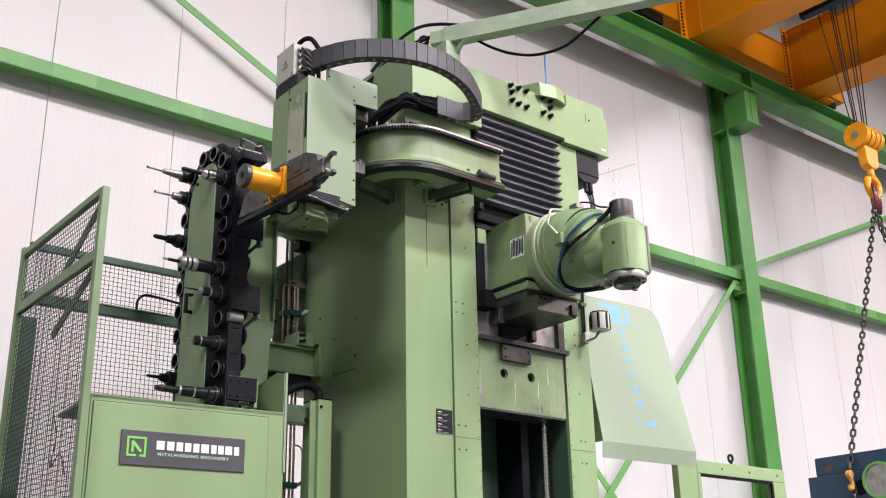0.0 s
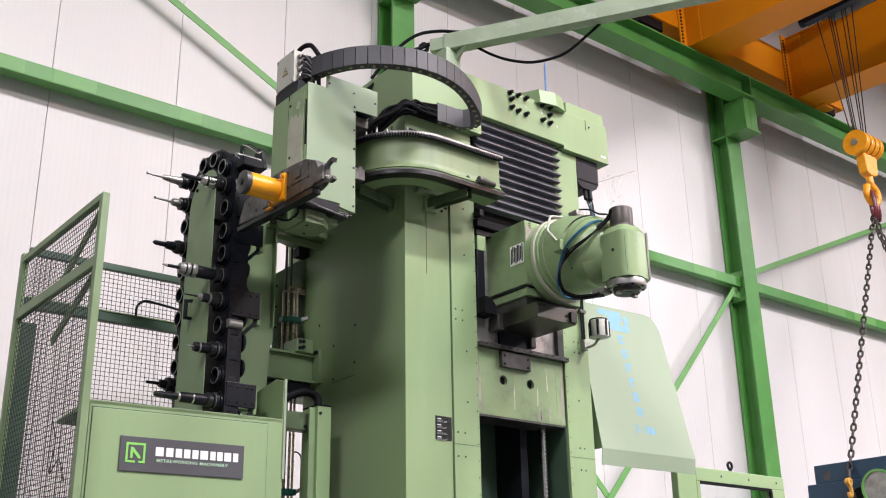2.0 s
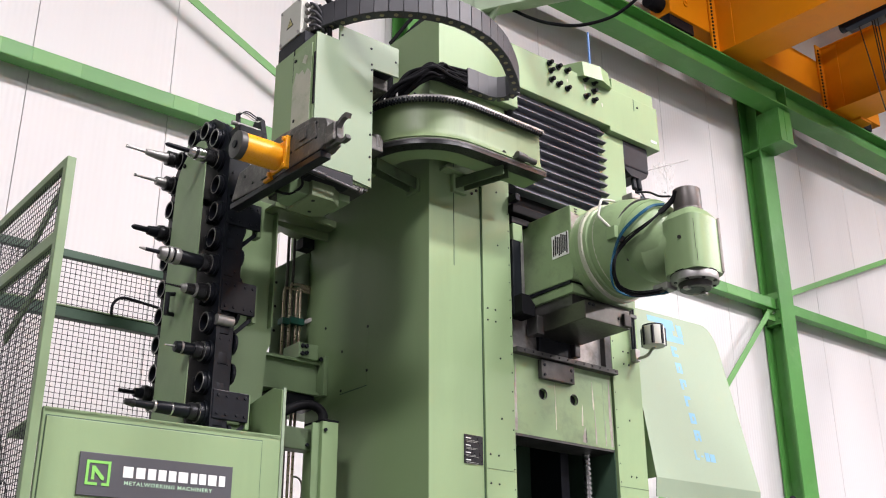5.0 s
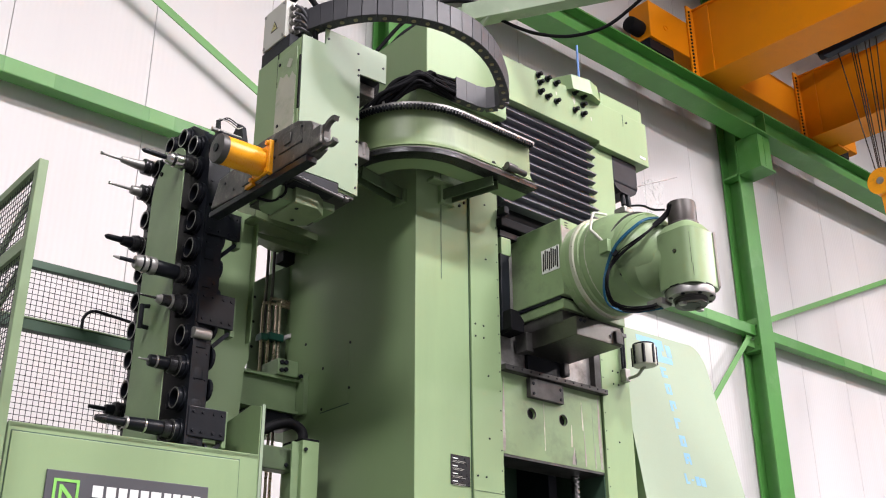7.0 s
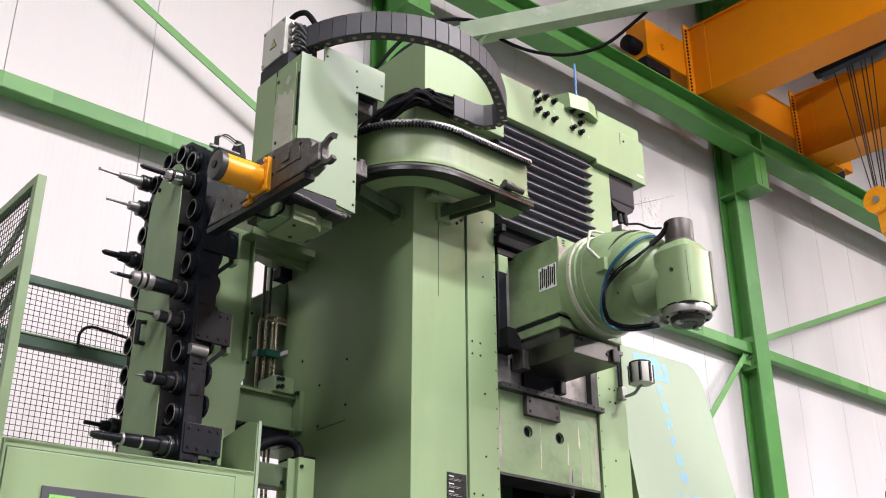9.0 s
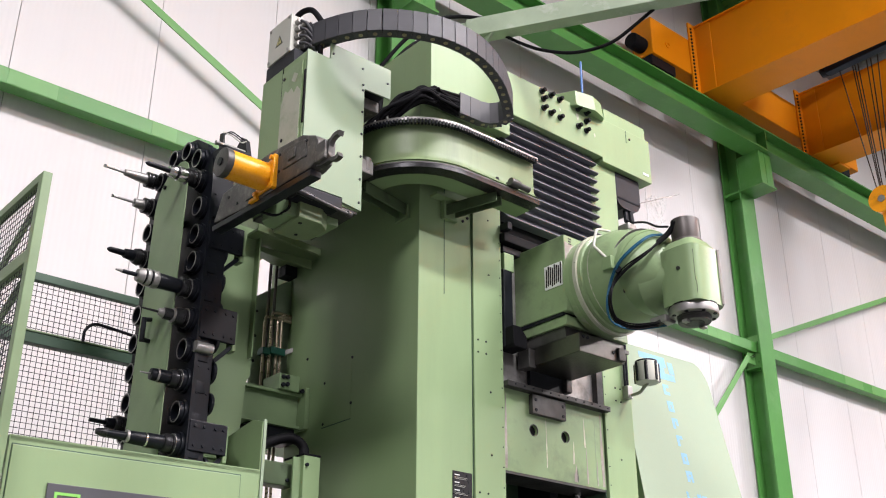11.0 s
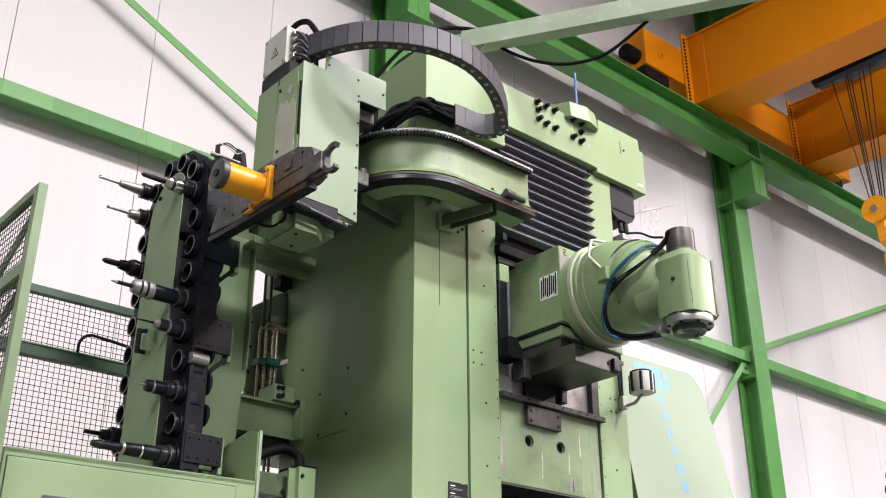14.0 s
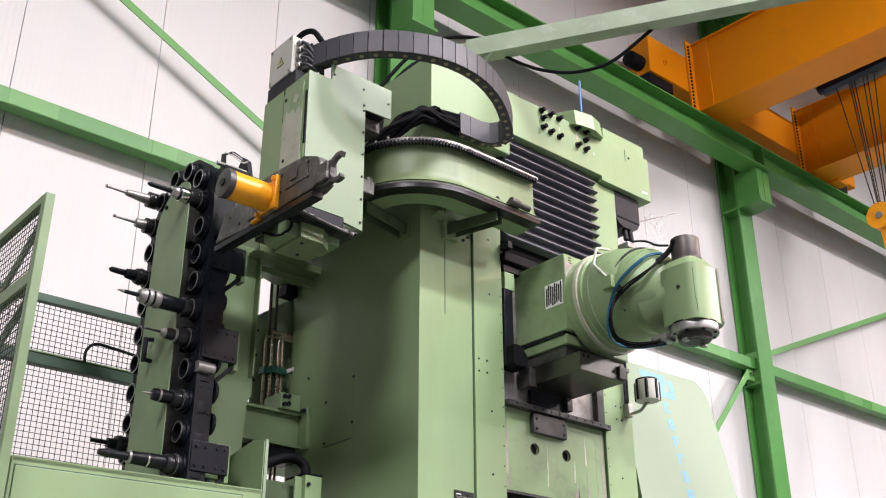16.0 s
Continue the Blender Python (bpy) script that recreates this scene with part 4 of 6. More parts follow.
for z0, z1, du in ((3.90, 4.05, 0.0), (3.84, 3.90, 0.003)):
    b = box(-0.001, 0.001, -0.0008, 0.0008, z0, z1)
    b.transform(Matrix.Translation((CX - 0.0915 + du, SY - 0.0925 - du, 0)) @ Matrix.Rotation(radians(-45), 4, "Z"))
    reach("paint_crack", b, GREASY)
axis_p, axis_q = Vector((CX, 4.19, 4.10)), Vector((CX, 3.90, 3.965))
axis_d = (axis_q - axis_p).normalized()
side_a, side_b = Vector((-1, 0, 0)), axis_d.cross(Vector((-1, 0, 0)))
for share, rad, ang, size in ((0.34, 0.208, 30, 0.026), (0.40, 0.2025, 37, 0.022), (0.30, 0.2085, 50, 0.016), (0.46, 0.194, -20, 0.014)):
    c = axis_p + (axis_q - axis_p) * share + (side_a * math.cos(radians(ang)) + side_b * math.sin(radians(ang))) * (rad - size * 0.93)
    reach("grease_spot", ball(tuple(c), size, 14), GREASY, smooth=True)
nose = reach("spindle_nose", cyl((CX, SY, 3.772), (CX, SY, 3.814), 0.111, 40, bevel=0.004), NOSE_STEEL, "bright steel spindle nose ring", smooth=True)
reach("nose_face", lathe((CX, SY, 3.773), (CX, SY, 3.743), [(0, 0.078), (0.2, 0.078), (0.3, 0.073), (0.92, 0.073), (1.0, 0.070)]), GREASY, "worn dark lower face of the spindle", smooth=True)
reach("spindle_bore", lathe((CX, SY, 3.744), (CX, SY, 3.7415), [(0, 0.046), (1, 0.044)]), BLACK_STEEL, smooth=True)
for i in range(8):
    a = 2 * math.pi * i / 8 + 0.3
    reach("nose_screw", cyl((CX + 0.097 * math.cos(a), SY + 0.097 * math.sin(a), 3.773), (CX + 0.097 * math.cos(a), SY + 0.097 * math.sin(a), 3.768), 0.009, 10), BLACK_STEEL)
for s in (-1, 1):
    reach("drive_key", box(CX + s * 0.062 - 0.014, CX + s * 0.062 + 0.014, SY - 0.013, SY + 0.013, 3.732, 3.745, 0.002), STEEL_DULL)
reach("coolant_nozzle", box(CX - 0.10, CX - 0.03, 3.94, 4.03, 3.755, 3.79, 0.008), STEEL_DULL)
reach("nozzle_hose", cyl((CX - 0.085, 3.97, 3.765), (CX - 0.085, 4.03, 3.76), 0.016, 12), GREASY)
reach("lubricator", cyl((CX - 0.10, SY - 0.02, 3.975), (CX - 0.116, SY - 0.02, 3.975), 0.009, 12), GREASY)
reach("eye_screw", cyl((CX - 0.21, 4.10, 4.02), (CX - 0.225, 4.09, 4.02), 0.016, 12), RUBBER)
reach("joint_seam", lathe((CX, 4.150, 4.0805), (CX, 4.143, 4.0775), [(0, 0.2125), (0.5, 0.2165), (1, 0.2145)]), GREASY, "oily joint line", smooth=True)
reach("barrel_seam", ring((CX, SY, 4.125), (0, 0, 1), 0.0785, 0.07, 0.002, 32), GREASY)
# hoses that loop round the head
LOOP = [(4.40, 3.72, 3.862), (4.351, 3.75, 3.852), (4.303, 3.77, 3.818), (4.256, 3.817, 3.761), (4.24, 3.872, 3.707), (4.243, 3.922, 3.632), (4.225, 3.932, 3.531), (4.251, 3.94, 3.465), (4.275, 3.89, 3.42), (4.355, 3.86, 3.424), (4.40, 3.745, 3.42)]
for k in range(2):
    mpart("hose", tube([(x - 0.003 * k, y - 0.008 * k, z - 0.009 * k) for x, y, z in LOOP], 0.0042, 10), BLUE_HOSE, "blue pneumatic hose", smooth=True)
LOOP = [(4.40, 3.65, 3.89), (4.398, 3.68, 3.845), (4.347, 3.708, 3.795), (4.281, 3.75, 3.727), (4.252, 3.822, 3.682), (4.245, 3.888, 3.640), (4.215, 3.903, 3.566), (4.227, 3.914, 3.498), (4.267, 3.903, 3.444), (4.302, 3.847, 3.409), (4.37, 3.767, 3.415)]
for k in range(4):
    e, f = (0.0, 0.008, 0.003, -0.007)[k], (0.0, -0.009, 0.014, 0.007)[k]
    mpart("hose", tube([(x - abs(f) * 0.5, y - 0.003 * k + e * math.sin(1.7 * i + k), z + f * math.cos(0.7 * i)) for i, (x, y, z) in enumerate(LOOP)], (0.0052, 0.0036, 0.0036, 0.0045)[k], 8), RUBBER, "black hose", smooth=True)
mpart("hose_sleeve", tube([(4.41, 3.64, 3.90), (4.395, 3.68, 3.85), (4.35, 3.708, 3.80)], 0.013, 10), RUBBER, smooth=True)
reach("hose", tube([(4.43, 4.14, 4.335), (4.42, 4.05, 4.30), (4.41, SY + 0.12, 4.25), (4.41, SY + 0.055, 4.225)], 0.0055, 8), BLACK, smooth=True)
reach("hose_fitting", box(4.39, 4.455, 4.13, 4.20, 4.29, 4.325, 0.008), STEEL_DULL)
mpart("grab_handle", tube([(4.38, 4.015, 3.975), (4.30, 4.002, 3.955), (4.273, 4.0, 3.947), (4.258, 3.998, 3.93), (4.234, 3.994, 3.86), (4.23, 3.99, 3.842), (4.228, 3.975, 3.825), (4.235, 3.925, 3.762)], 0.007, 10, 4), GREY_BOX, "pale painted steel grab handle", smooth=True)
mpart("handle_plate", box(4.225, 4.28, 3.89, 3.945, 3.70, 3.765, 0.004), GREEN)

# ---- curved tool-changer track round the column ----
RAIL = []
for i in range(10):
    RAIL.append(Vector((3.25, 5.71 - i * 0.12, 0)))
for i in range(1, 12):
    a = math.pi + (math.pi / 2) * i / 12
    RAIL.append(Vector((3.25 + 0.38 + 0.38 * math.cos(a), 4.60 + 0.38 * math.sin(a), 0)))
for i in range(6):
    RAIL.append(Vector((3.63 + i * 0.094, 4.22, 0)))


# outline runs across the track: positive numbers lie towards the column
def band(o0, o1, z0, z1):
    return sweep(RAIL, [(-o0, z0), (-o1, z0), (-o1, z1), (-o0, z1)])


# web colour holds the shadow of the rim and chain above
mpart("track_web", sweep(RAIL, [(-0.03, 4.356), (-0.03, 4.205), (-0.026, 4.178), (-0.014, 4.156), (0.006, 4.142), (-0.06, 4.142), (-0.06, 4.356)]), SHADE_GREEN, "curved green track web", smooth=True)
mpart("track_soffit", band(0.058, 0.16, 4.1, 4.113), GREEN, "green underside plate", smooth=True)
mpart("track_top", band(-0.008, 0.12, 4.352, 4.368), STEEL_DULL, "bright worn top rim", smooth=True)
# unseen plate, added to stop lamp light falling between track and column
mpart("light_block_plate", band(0.055, 0.27, 4.336, 4.35), GREASY, "added plate that blocks light behind the track", smooth=True)
mpart("track_foot", band(0.0, 0.12, 4.125, 4.142), GREEN, smooth=True)
mpart("track_rim", band(-0.012, 0.06, 4.1, 4.126), TOOL_DARK, "greasy dark running rim", smooth=True)
mpart("track_edge", band(-0.014, -0.004, 4.121, 4.128), GREASE_GREY, smooth=True)
# rack teeth along the top rim
teeth = []
for a, b in zip(RAIL, RAIL[1:]):
    d = b - a
    n = max(1, round(d.length / 0.0165))
    for i in range(n):
        p = a + d * (i / n)
        teeth.append((p, math.atan2(d.y, d.x)))
tooth = None
for p, ang in teeth[-70:]:
    if tooth is None:
        tooth = part("rack_tooth", box(-0.0045, 0.0045, -0.012, 0.012, 4.336, 4.356), BLACK_STEEL, mill)
    else:
        t2 = tooth.copy()
        scene.collection.objects.link(t2)
        tooth_ob = t2
    o = tooth if p is teeth[-70][0] else tooth_ob
    o.location = p - MO
    o.rotation_euler = (0, 0, ang)
mpart("track_stop", cyl((3.885, 4.195, 4.155), (3.945, 4.195, 4.152), 0.021, 18, bevel=0.004), GREASY, smooth=True)
mpart("stop_screw", cyl((3.94, 4.195, 4.152), (4.01, 4.195, 4.149), 0.016, 14), GREASY, smooth=True)
mpart("stop_block", box(3.90, 3.93, 4.19, 4.255, 4.14, 4.17), GREASY)
mpart("track_hole", cyl((3.848, 4.249, 4.175), (3.848, 4.243, 4.175), 0.012, 14), RUBBER)
# brackets under the track
def channel(p, q, w, h, t):
    """A U-shaped bar from p to q, open below."""
    p, q, up = Vector(p), Vector(q), Vector((0, 0, 1))
    across = (q - p).cross(up).normalized()
    b = beam(p + up * (h / 2 - t / 2), q + up * (h / 2 - t / 2), w, t)
    for k in (-1, 1):
        beam(p + across * k * (w / 2 - t / 2), q + across * k * (w / 2 - t / 2), t, h, bm=b)
    return b


# bracket paint is darker than the foot plates to hold the shade here
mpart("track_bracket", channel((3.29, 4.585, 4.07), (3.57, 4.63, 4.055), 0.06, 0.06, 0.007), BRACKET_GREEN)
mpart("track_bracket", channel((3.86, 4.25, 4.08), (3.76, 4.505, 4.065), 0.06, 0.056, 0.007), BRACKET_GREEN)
mpart("bracket_foot", box(3.566, 3.585, 4.585, 4.685, 4.01, 4.085, 0.004), GREEN_GUARD)
mpart("bracket_foot", box(3.65, 3.78, 4.46, 4.516, 4.115, 4.13, 0.003), GREEN)
# wedge, flange and edge are darkened in colour for the shade there
mpart("track_support", prism([(3.16, 5.30), (3.583, 5.36), (3.583, 5.60), (3.45, 5.62), (3.16, 5.50)], "z", 4.062, 4.084, 0.003), SHADE_GREEN, "green wedge plate that carries the track")
mpart("support_flange", prism([(3.16, 4.03), (3.583, 4.01), (3.583, 4.062), (3.16, 4.052)], "y", 5.43, 5.445, 0.003), SHADE_GREEN)
mpart("support_edge", beam((3.16, 5.296, 4.085), (3.583, 5.356, 4.085), 0.008, 0.04, 0.002), SHADE_GREEN)
mpart("support_block", box(3.50, 3.575, 5.56, 5.64, 4.0, 4.062, 0.004), BLACK_STEEL)
mpart("bracket_foot", box(3.72, 3.81, 4.49, 4.516, 4.02, 4.12, 0.004), GREEN_WORN)
madd([(3.80 + 0.03 * i, 4.515, 4.05 + 0.025 * (i % 2)) for i in range(4)], (0, -1, 0), 0.008, 0.006)

# cable chain lying on its side over the track
CHAIN = curve_points([(2.86, 4.62, 4.66), (2.90, 4.40, 4.66), (2.99, 4.22, 4.66), (3.12, 4.10, 4.66), (3.30, 4.02, 4.66), (3.50, 4.015, 4.66), (3.69, 4.08, 4.66), (3.86, 4.19, 4.66), (3.985, 4.30, 4.66), (4.0, 4.38, 4.66), (3.94, 4.435, 4.66), (3.82, 4.445, 4.66), (3.71, 4.45, 4.66)], 12)
length = [0.0]
for a, b in zip(CHAIN, CHAIN[1:]):
    length.append(length[-1] + (b - a).length)


def along(s):
    s = min(max(s, 0.0), length[-1] - 1e-4)
    i = max(k for k in range(len(length)) if length[k] <= s)
    i = min(i, len(CHAIN) - 2)
    f = (s - length[i]) / max(length[i + 1] - length[i], 1e-6)
    return CHAIN[i].lerp(CHAIN[i + 1], f), (CHAIN[i + 1] - CHAIN[i]).normalized()


energy = thing("cable_chain", "black plastic cable drag chain bent over the changer track", "cable chain", at=tuple(CHAIN[0]))
pitch = 0.066
n = int(length[-1] / pitch)
proto = None
for i in range(n):
    p, d = along((i + 0.5) * pitch)
    if proto is None:
        bm = box(-0.0327, 0.0327, -0.026, -0.02, -0.058, 0.058, 0.001)
        box(-0.0327, 0.0327, 0.02, 0.026, -0.062, 0.062, 0.001, bm=bm)
        box(-0.033, 0.033, -0.024, 0.024, -0.060, -0.046, 0.004, bm=bm)
        box(-0.033, 0.033, -0.024, 0.024, 0.046, 0.060, 0.004, bm=bm)
        o = proto = part("chain_link", bm, CHAIN_GREY, energy)
        pin_proto = part("link_pin", cyl((0, 0, -0.059), (0, 0, -0.0635), 0.0105, 12), PIN_BROWN, o)
    else:
        o = proto.copy()
        scene.collection.objects.link(o)
        q = pin_proto.copy()
        scene.collection.objects.link(q)
        q.parent = o
    o.location = p - CHAIN[0]
    o.rotation_euler = (0, 0, math.atan2(d.y, d.x))

# hoses from the chain's fixed end into the column
bundle = thing("hose_bundle", "black rubber hoses bundled beside the track", "hose", at=(3.6, 4.5, 4.45))
BO = Vector((3.6, 4.5, 4.45))
rng = random.Random(11)
for i in range(32):
    s, w, r1, r2 = rng.uniform(-0.045, 0.045), rng.uniform(-0.045, 0.045), rng.uniform(-0.03, 0.03), rng.uniform(-0.03, 0.03)
    h = 0.0018 * i
    pts = [Vector((3.78, 4.45 + s * 0.4, 4.605 + 0.0034 * i)), Vector((3.64, 4.45 + s * 0.7, 4.625 + h + w * 0.4)), Vector((3.57 + w, 4.46 + s, 4.61 + h + r1)), Vector((3.49 + w, 4.50 + s + r1, 4.58 + h * 0.6 + r2)), Vector((3.42 + w * 0.7 + r2, 4.57 + s, 4.51 + r1)), Vector((3.37 + w, 4.66 + s, 4.43)), Vector((3.35 + w, 4.75 + s, 4.36))]
    part("hose", tube([p - BO for p in pts], rng.choice((0.0065, 0.008, 0.0095)), 8, 6), RUBBER, bundle, smooth=True)
for i in range(3):
    pts = [Vector((3.50 + 0.03 * i, 4.47, 4.39)), Vector((3.53 + 0.03 * i, 4.46, 4.46)), Vector((3.60 + 0.03 * i, 4.47, 4.50)), Vector((3.66 + 0.03 * i, 4.47, 4.45)), Vector((3.70 + 0.03 * i, 4.47, 4.40))]
    part("hose", tube([p - BO for p in pts], 0.010, 8, 6), RUBBER, bundle, smooth=True)
for i in range(9):
    p = Vector((3.35 + 0.026 * i, 4.58 - 0.016 * i, 4.368))
    part("stud", cyl(p - BO, p + Vector((0, 0, 0.09 + 0.02 * (i % 3))) - BO, 0.007, 8), BLACK_STEEL if i % 2 else STEEL_DULL, bundle)
part("hose", tube([p - BO for p in (Vector((3.30, 5.05, 4.62)), Vector((3.36, 4.95, 4.80)), Vector((3.46, 4.85, 4.86)), Vector((3.52, 4.78, 4.80)), Vector((3.50, 4.76, 4.62)), Vector((3.46, 4.74, 4.48)))], 0.016, 10), RUBBER, bundle, smooth=True)
part("hose", tube([p - BO for p in (Vector((3.28, 5.1, 4.5)), Vector((3.42, 5.0, 4.82)), Vector((3.60, 4.9, 4.98)), Vector((3.75, 4.8, 5.2)), Vector((3.95, 4.72, 5.34)))], 0.014, 10), RUBBER, bundle, smooth=True)


def placed(ob, origin):
    """A maker of parts for a thing at origin, given in the hall's coordinates."""
    o = Vector(origin)

    def make(name, bm, mat, label="", smooth=False, parent=None):
        bm.transform(Matrix.Translation(-o))
        return part(name, bm, mat, parent or ob, label, smooth)
    return make


# ---- tool changer carriage on the track ----
CO = (2.95, 4.5, 3.6)
carriage = thing("tool_changer", "sage green tool changer carriage hanging on the curved track", "tool changer", at=CO)
cp = placed(carriage, CO)
body = cp("body", box(2.797, 3.112, 4.354, 4.715, 3.80, 4.50, 0.004), GREEN)
front = cp("front_panel", prism([(2.799, 4.508), (2.92, 4.508), (2.92, 4.592), (3.263, 4.592), (3.264, 4.432), (3.114, 4.427), (3.119, 3.803), (3.018, 3.815), (3.018, 3.835), (2.803, 3.835)], "y", 4.344, 4.353, 0.0012), GREEN_SHEET, "pale green sheet front panel with screws")
cp("rear_panel", box(2.92, 3.262, 4.60, 4.61, 4.44, 4.59), GREEN)
cp("roof_gap", box(2.925, 3.25, 4.354, 4.60, 4.45, 4.50), BLACK)
cp("edge_seam", box(2.794, 2.7985, 4.345, 4.358, 4.13, 4.40), RUBBER)
cp("side_cover", box(2.79, 2.798, 4.37, 4.53, 3.98, 4.46, 0.002), GREEN_WORN, "worn side cover with scuffed paint")
cp("bare_patch", prism([(4.372, 4.30), (4.40, 4.335), (4.425, 4.31), (4.445, 4.345), (4.475, 4.335), (4.50, 4.355), (4.515, 4.31), (4.527, 4.29), (4.527, 4.0), (4.50, 3.985), (4.372, 3.985)], "x", 2.7885, 2.7905), PRIMER, "bare grey-green primer patch")
cp("bare_patch", prism([(4.40, 4.40), (4.43, 4.42), (4.45, 4.385), (4.42, 4.365)], "x", 2.7885, 2.7905), PRIMER)
cp("seam", box(2.7945, 2.7975, 4.535, 4.54, 4.32, 4.5), RUBBER)
bolts([Vector(p) - Vector(CO) for p in [(3.105, 4.344, 3.84 + 0.115 * i) for i in range(6)] + [(3.10, 4.344, 4.53), (2.935, 4.344, 4.54), (3.245, 4.344, 4.51), (3.105, 4.344, 4.445)]], (0, -1, 0), 0.006, 0.004, carriage)
bolts([Vector(p) - Vector(CO) for p in ((2.7895, 4.50, 4.10), (2.7895, 4.51, 4.42))], (-1, 0, 0), 0.009, 0.004, carriage)
cp("roller_block", box(3.12, 3.24, 4.40, 4.72, 4.37, 4.43, 0.006), GREASE_GREY)
cp("roller_block", box(3.12, 3.235, 4.42, 4.72, 4.05, 4.12, 0.006), GREASE_GREY)
for yy in (4.45, 4.66):
    cp("roller", cyl((3.205, yy, 4.07), (3.205, yy, 4.135), 0.032, 20), GREASY, smooth=True)
    cp("roller", cyl((3.19, yy, 4.38), (3.19, yy, 4.41), 0.032, 20), STEEL_DULL, smooth=True)
# dark plate stands in for the shade of the open cavity below the body
cp("underside", box(2.80, 3.108, 4.358, 4.71, 3.788, 3.799), GREASY, "oily dark underside")
# casting colour includes the shade under the carriage
cp("lower_casting", prism([(2.842, 4.40), (2.955, 4.40), (3.012, 4.445), (3.012, 4.575), (2.965, 4.61), (2.842, 4.61)], "z", 3.711, 3.789, 0.005), SHADE_GREEN, "green six-sided lower casting")
cp("casting_shoulder", prism([(2.79, 4.435), (2.843, 4.425), (2.843, 4.60), (2.80, 4.60), (2.765, 4.57), (2.765, 4.46)], "z", 3.722, 3.789, 0.005), GREEN_GUARD)
cp("casting_flange", box(3.013, 3.075, 4.45, 4.60, 3.752, 3.789, 0.004), GREEN_GUARD)
bolts([Vector(p) - Vector(CO) for p in ((2.88, 4.45, 3.711), (2.93, 4.56, 3.711))], (0, 0, -1), 0.009, 0.004, carriage)
cp("air_hose", tube([(2.79, 4.40, 3.79), (2.80, 4.42, 3.745), (2.77, 4.47, 3.72), (2.74, 4.52, 3.74), (2.76, 4.60, 3.78)], 0.006, 8, 5), RUBBER, smooth=True)
cp("cavity", box(2.88, 3.01, 4.40, 4.60, 3.792, 3.832), RUBBER)
cp("rod_housing", box(2.805, 3.02, 4.346, 4.43, 3.782, 3.834, 0.004), BLACK)
cp("feeler_rod", cyl((2.79, 4.335, 3.79), (3.05, 4.335, 3.762), 0.0075, 12), GREASY, "oily steel sensor rod", smooth=True)
cp("rod_sleeve", cyl((2.785, 4.34, 3.792), (2.87, 4.34, 3.783), 0.014, 12), TOOL_DARK, smooth=True)
cp("rod_end", cyl((3.04, 4.335, 3.763), (3.06, 4.335, 3.761), 0.014, 12), GREASY)
cp("box_shelf", box(2.80, 2.87, 4.46, 4.70, 4.50, 4.575, 0.004), BLACK)
jshift = Matrix.Translation((0.045, 0.012, 0.006))


def jp(name, bm, mat, label="", smooth=False, parent=None):
    bm.transform(jshift)
    return cp(name, bm, mat, label, smooth, parent)


jb = jp("junction_box", box(2.757, 2.85, 4.485, 4.672, 4.572, 4.775, 0.006), GREY_BOX, "light grey junction box with warning triangle")
jp("box_lid", box(2.748, 2.758, 4.483, 4.674, 4.57, 4.777, 0.003), GREY_BOX, parent=jb)
tri_bm = prism([(4.548, 4.645), (4.608, 4.645), (4.578, 4.70)], "x", 2.7465, 2.7485)
jp("warning_triangle", tri_bm, SIGN_BLACK, parent=jb)
jp("triangle_field", prism([(4.556, 4.650), (4.600, 4.650), (4.578, 4.691)], "x", 2.7455, 2.747), WARN, parent=jb)
jp("triangle_bolt", prism([(4.575, 4.685), (4.583, 4.67), (4.578, 4.67), (4.582, 4.655), (4.572, 4.672), (4.577, 4.672)], "x", 2.745, 2.746), SIGN_BLACK, parent=jb)
for yy in (4.50, 4.66):
    for zz in (4.585, 4.762):
        jp("lid_screw", cyl((2.748, yy, zz), (2.744, yy, zz), 0.008, 10), STEEL_DULL, parent=jb)
for i in range(4):
    for j in range(2):
        jp("cable_gland", cyl((2.783 + 0.035 * j, 4.485, 4.61 + 0.042 * i), (2.783 + 0.035 * j, 4.455, 4.61 + 0.042 * i), 0.0145, 10), STEEL_DULL, parent=jb)
        jp("gland_cable", tube([(2.783 + 0.035 * j, 4.456, 4.61 + 0.042 * i), (2.80 + 0.03 * j, 4.425, 4.60 + 0.035 * i), (2.84, 4.42, 4.58 + 0.02 * i), (2.87, 4.46, 4.56)], 0.007, 8, 5), CHAIN_GREY, parent=jb, smooth=True)
cp("hose", tube([(2.83, 4.58, 4.70), (2.84, 4.52, 4.80), (2.87, 4.45, 4.81), (2.90, 4.40, 4.73)], 0.014, 10), RUBBER, smooth=True)
cp("hose", tube([(2.90, 4.42, 4.63), (2.90, 4.40, 4.57), (2.91, 4.42, 4.50)], 0.012, 10), RUBBER, smooth=True)
cp("chain_plate", box(2.862, 2.872, 4.44, 4.62, 4.57, 4.735), BLACK)

# gripper arm with its yellow cylinder
GO = (2.72, 4.45, 3.8)
grip = thing("gripper_arm", "grey worn tool gripper arm with yellow cylinder on the changer", "gripper", at=GO)
gp = placed(grip, GO)
gp("arm_block", prism([(4.865, 3.80), (4.80, 3.925), (4.62, 3.93), (4.62, 3.965), (4.42, 3.968), (4.17, 3.945), (4.07, 3.90), (4.05, 3.87), (4.05, 3.78), (4.10, 3.765), (4.60, 3.775)], "x", 2.688, 2.765, 0.008), GREASE_GREY, "grey worn cast gripper body")
gp("cover_plate", prism([(4.58, 3.80), (4.58, 3.915), (4.47, 3.92), (4.47, 3.80)], "x", 2.682, 2.689, 0.002), GREASE_GREY)
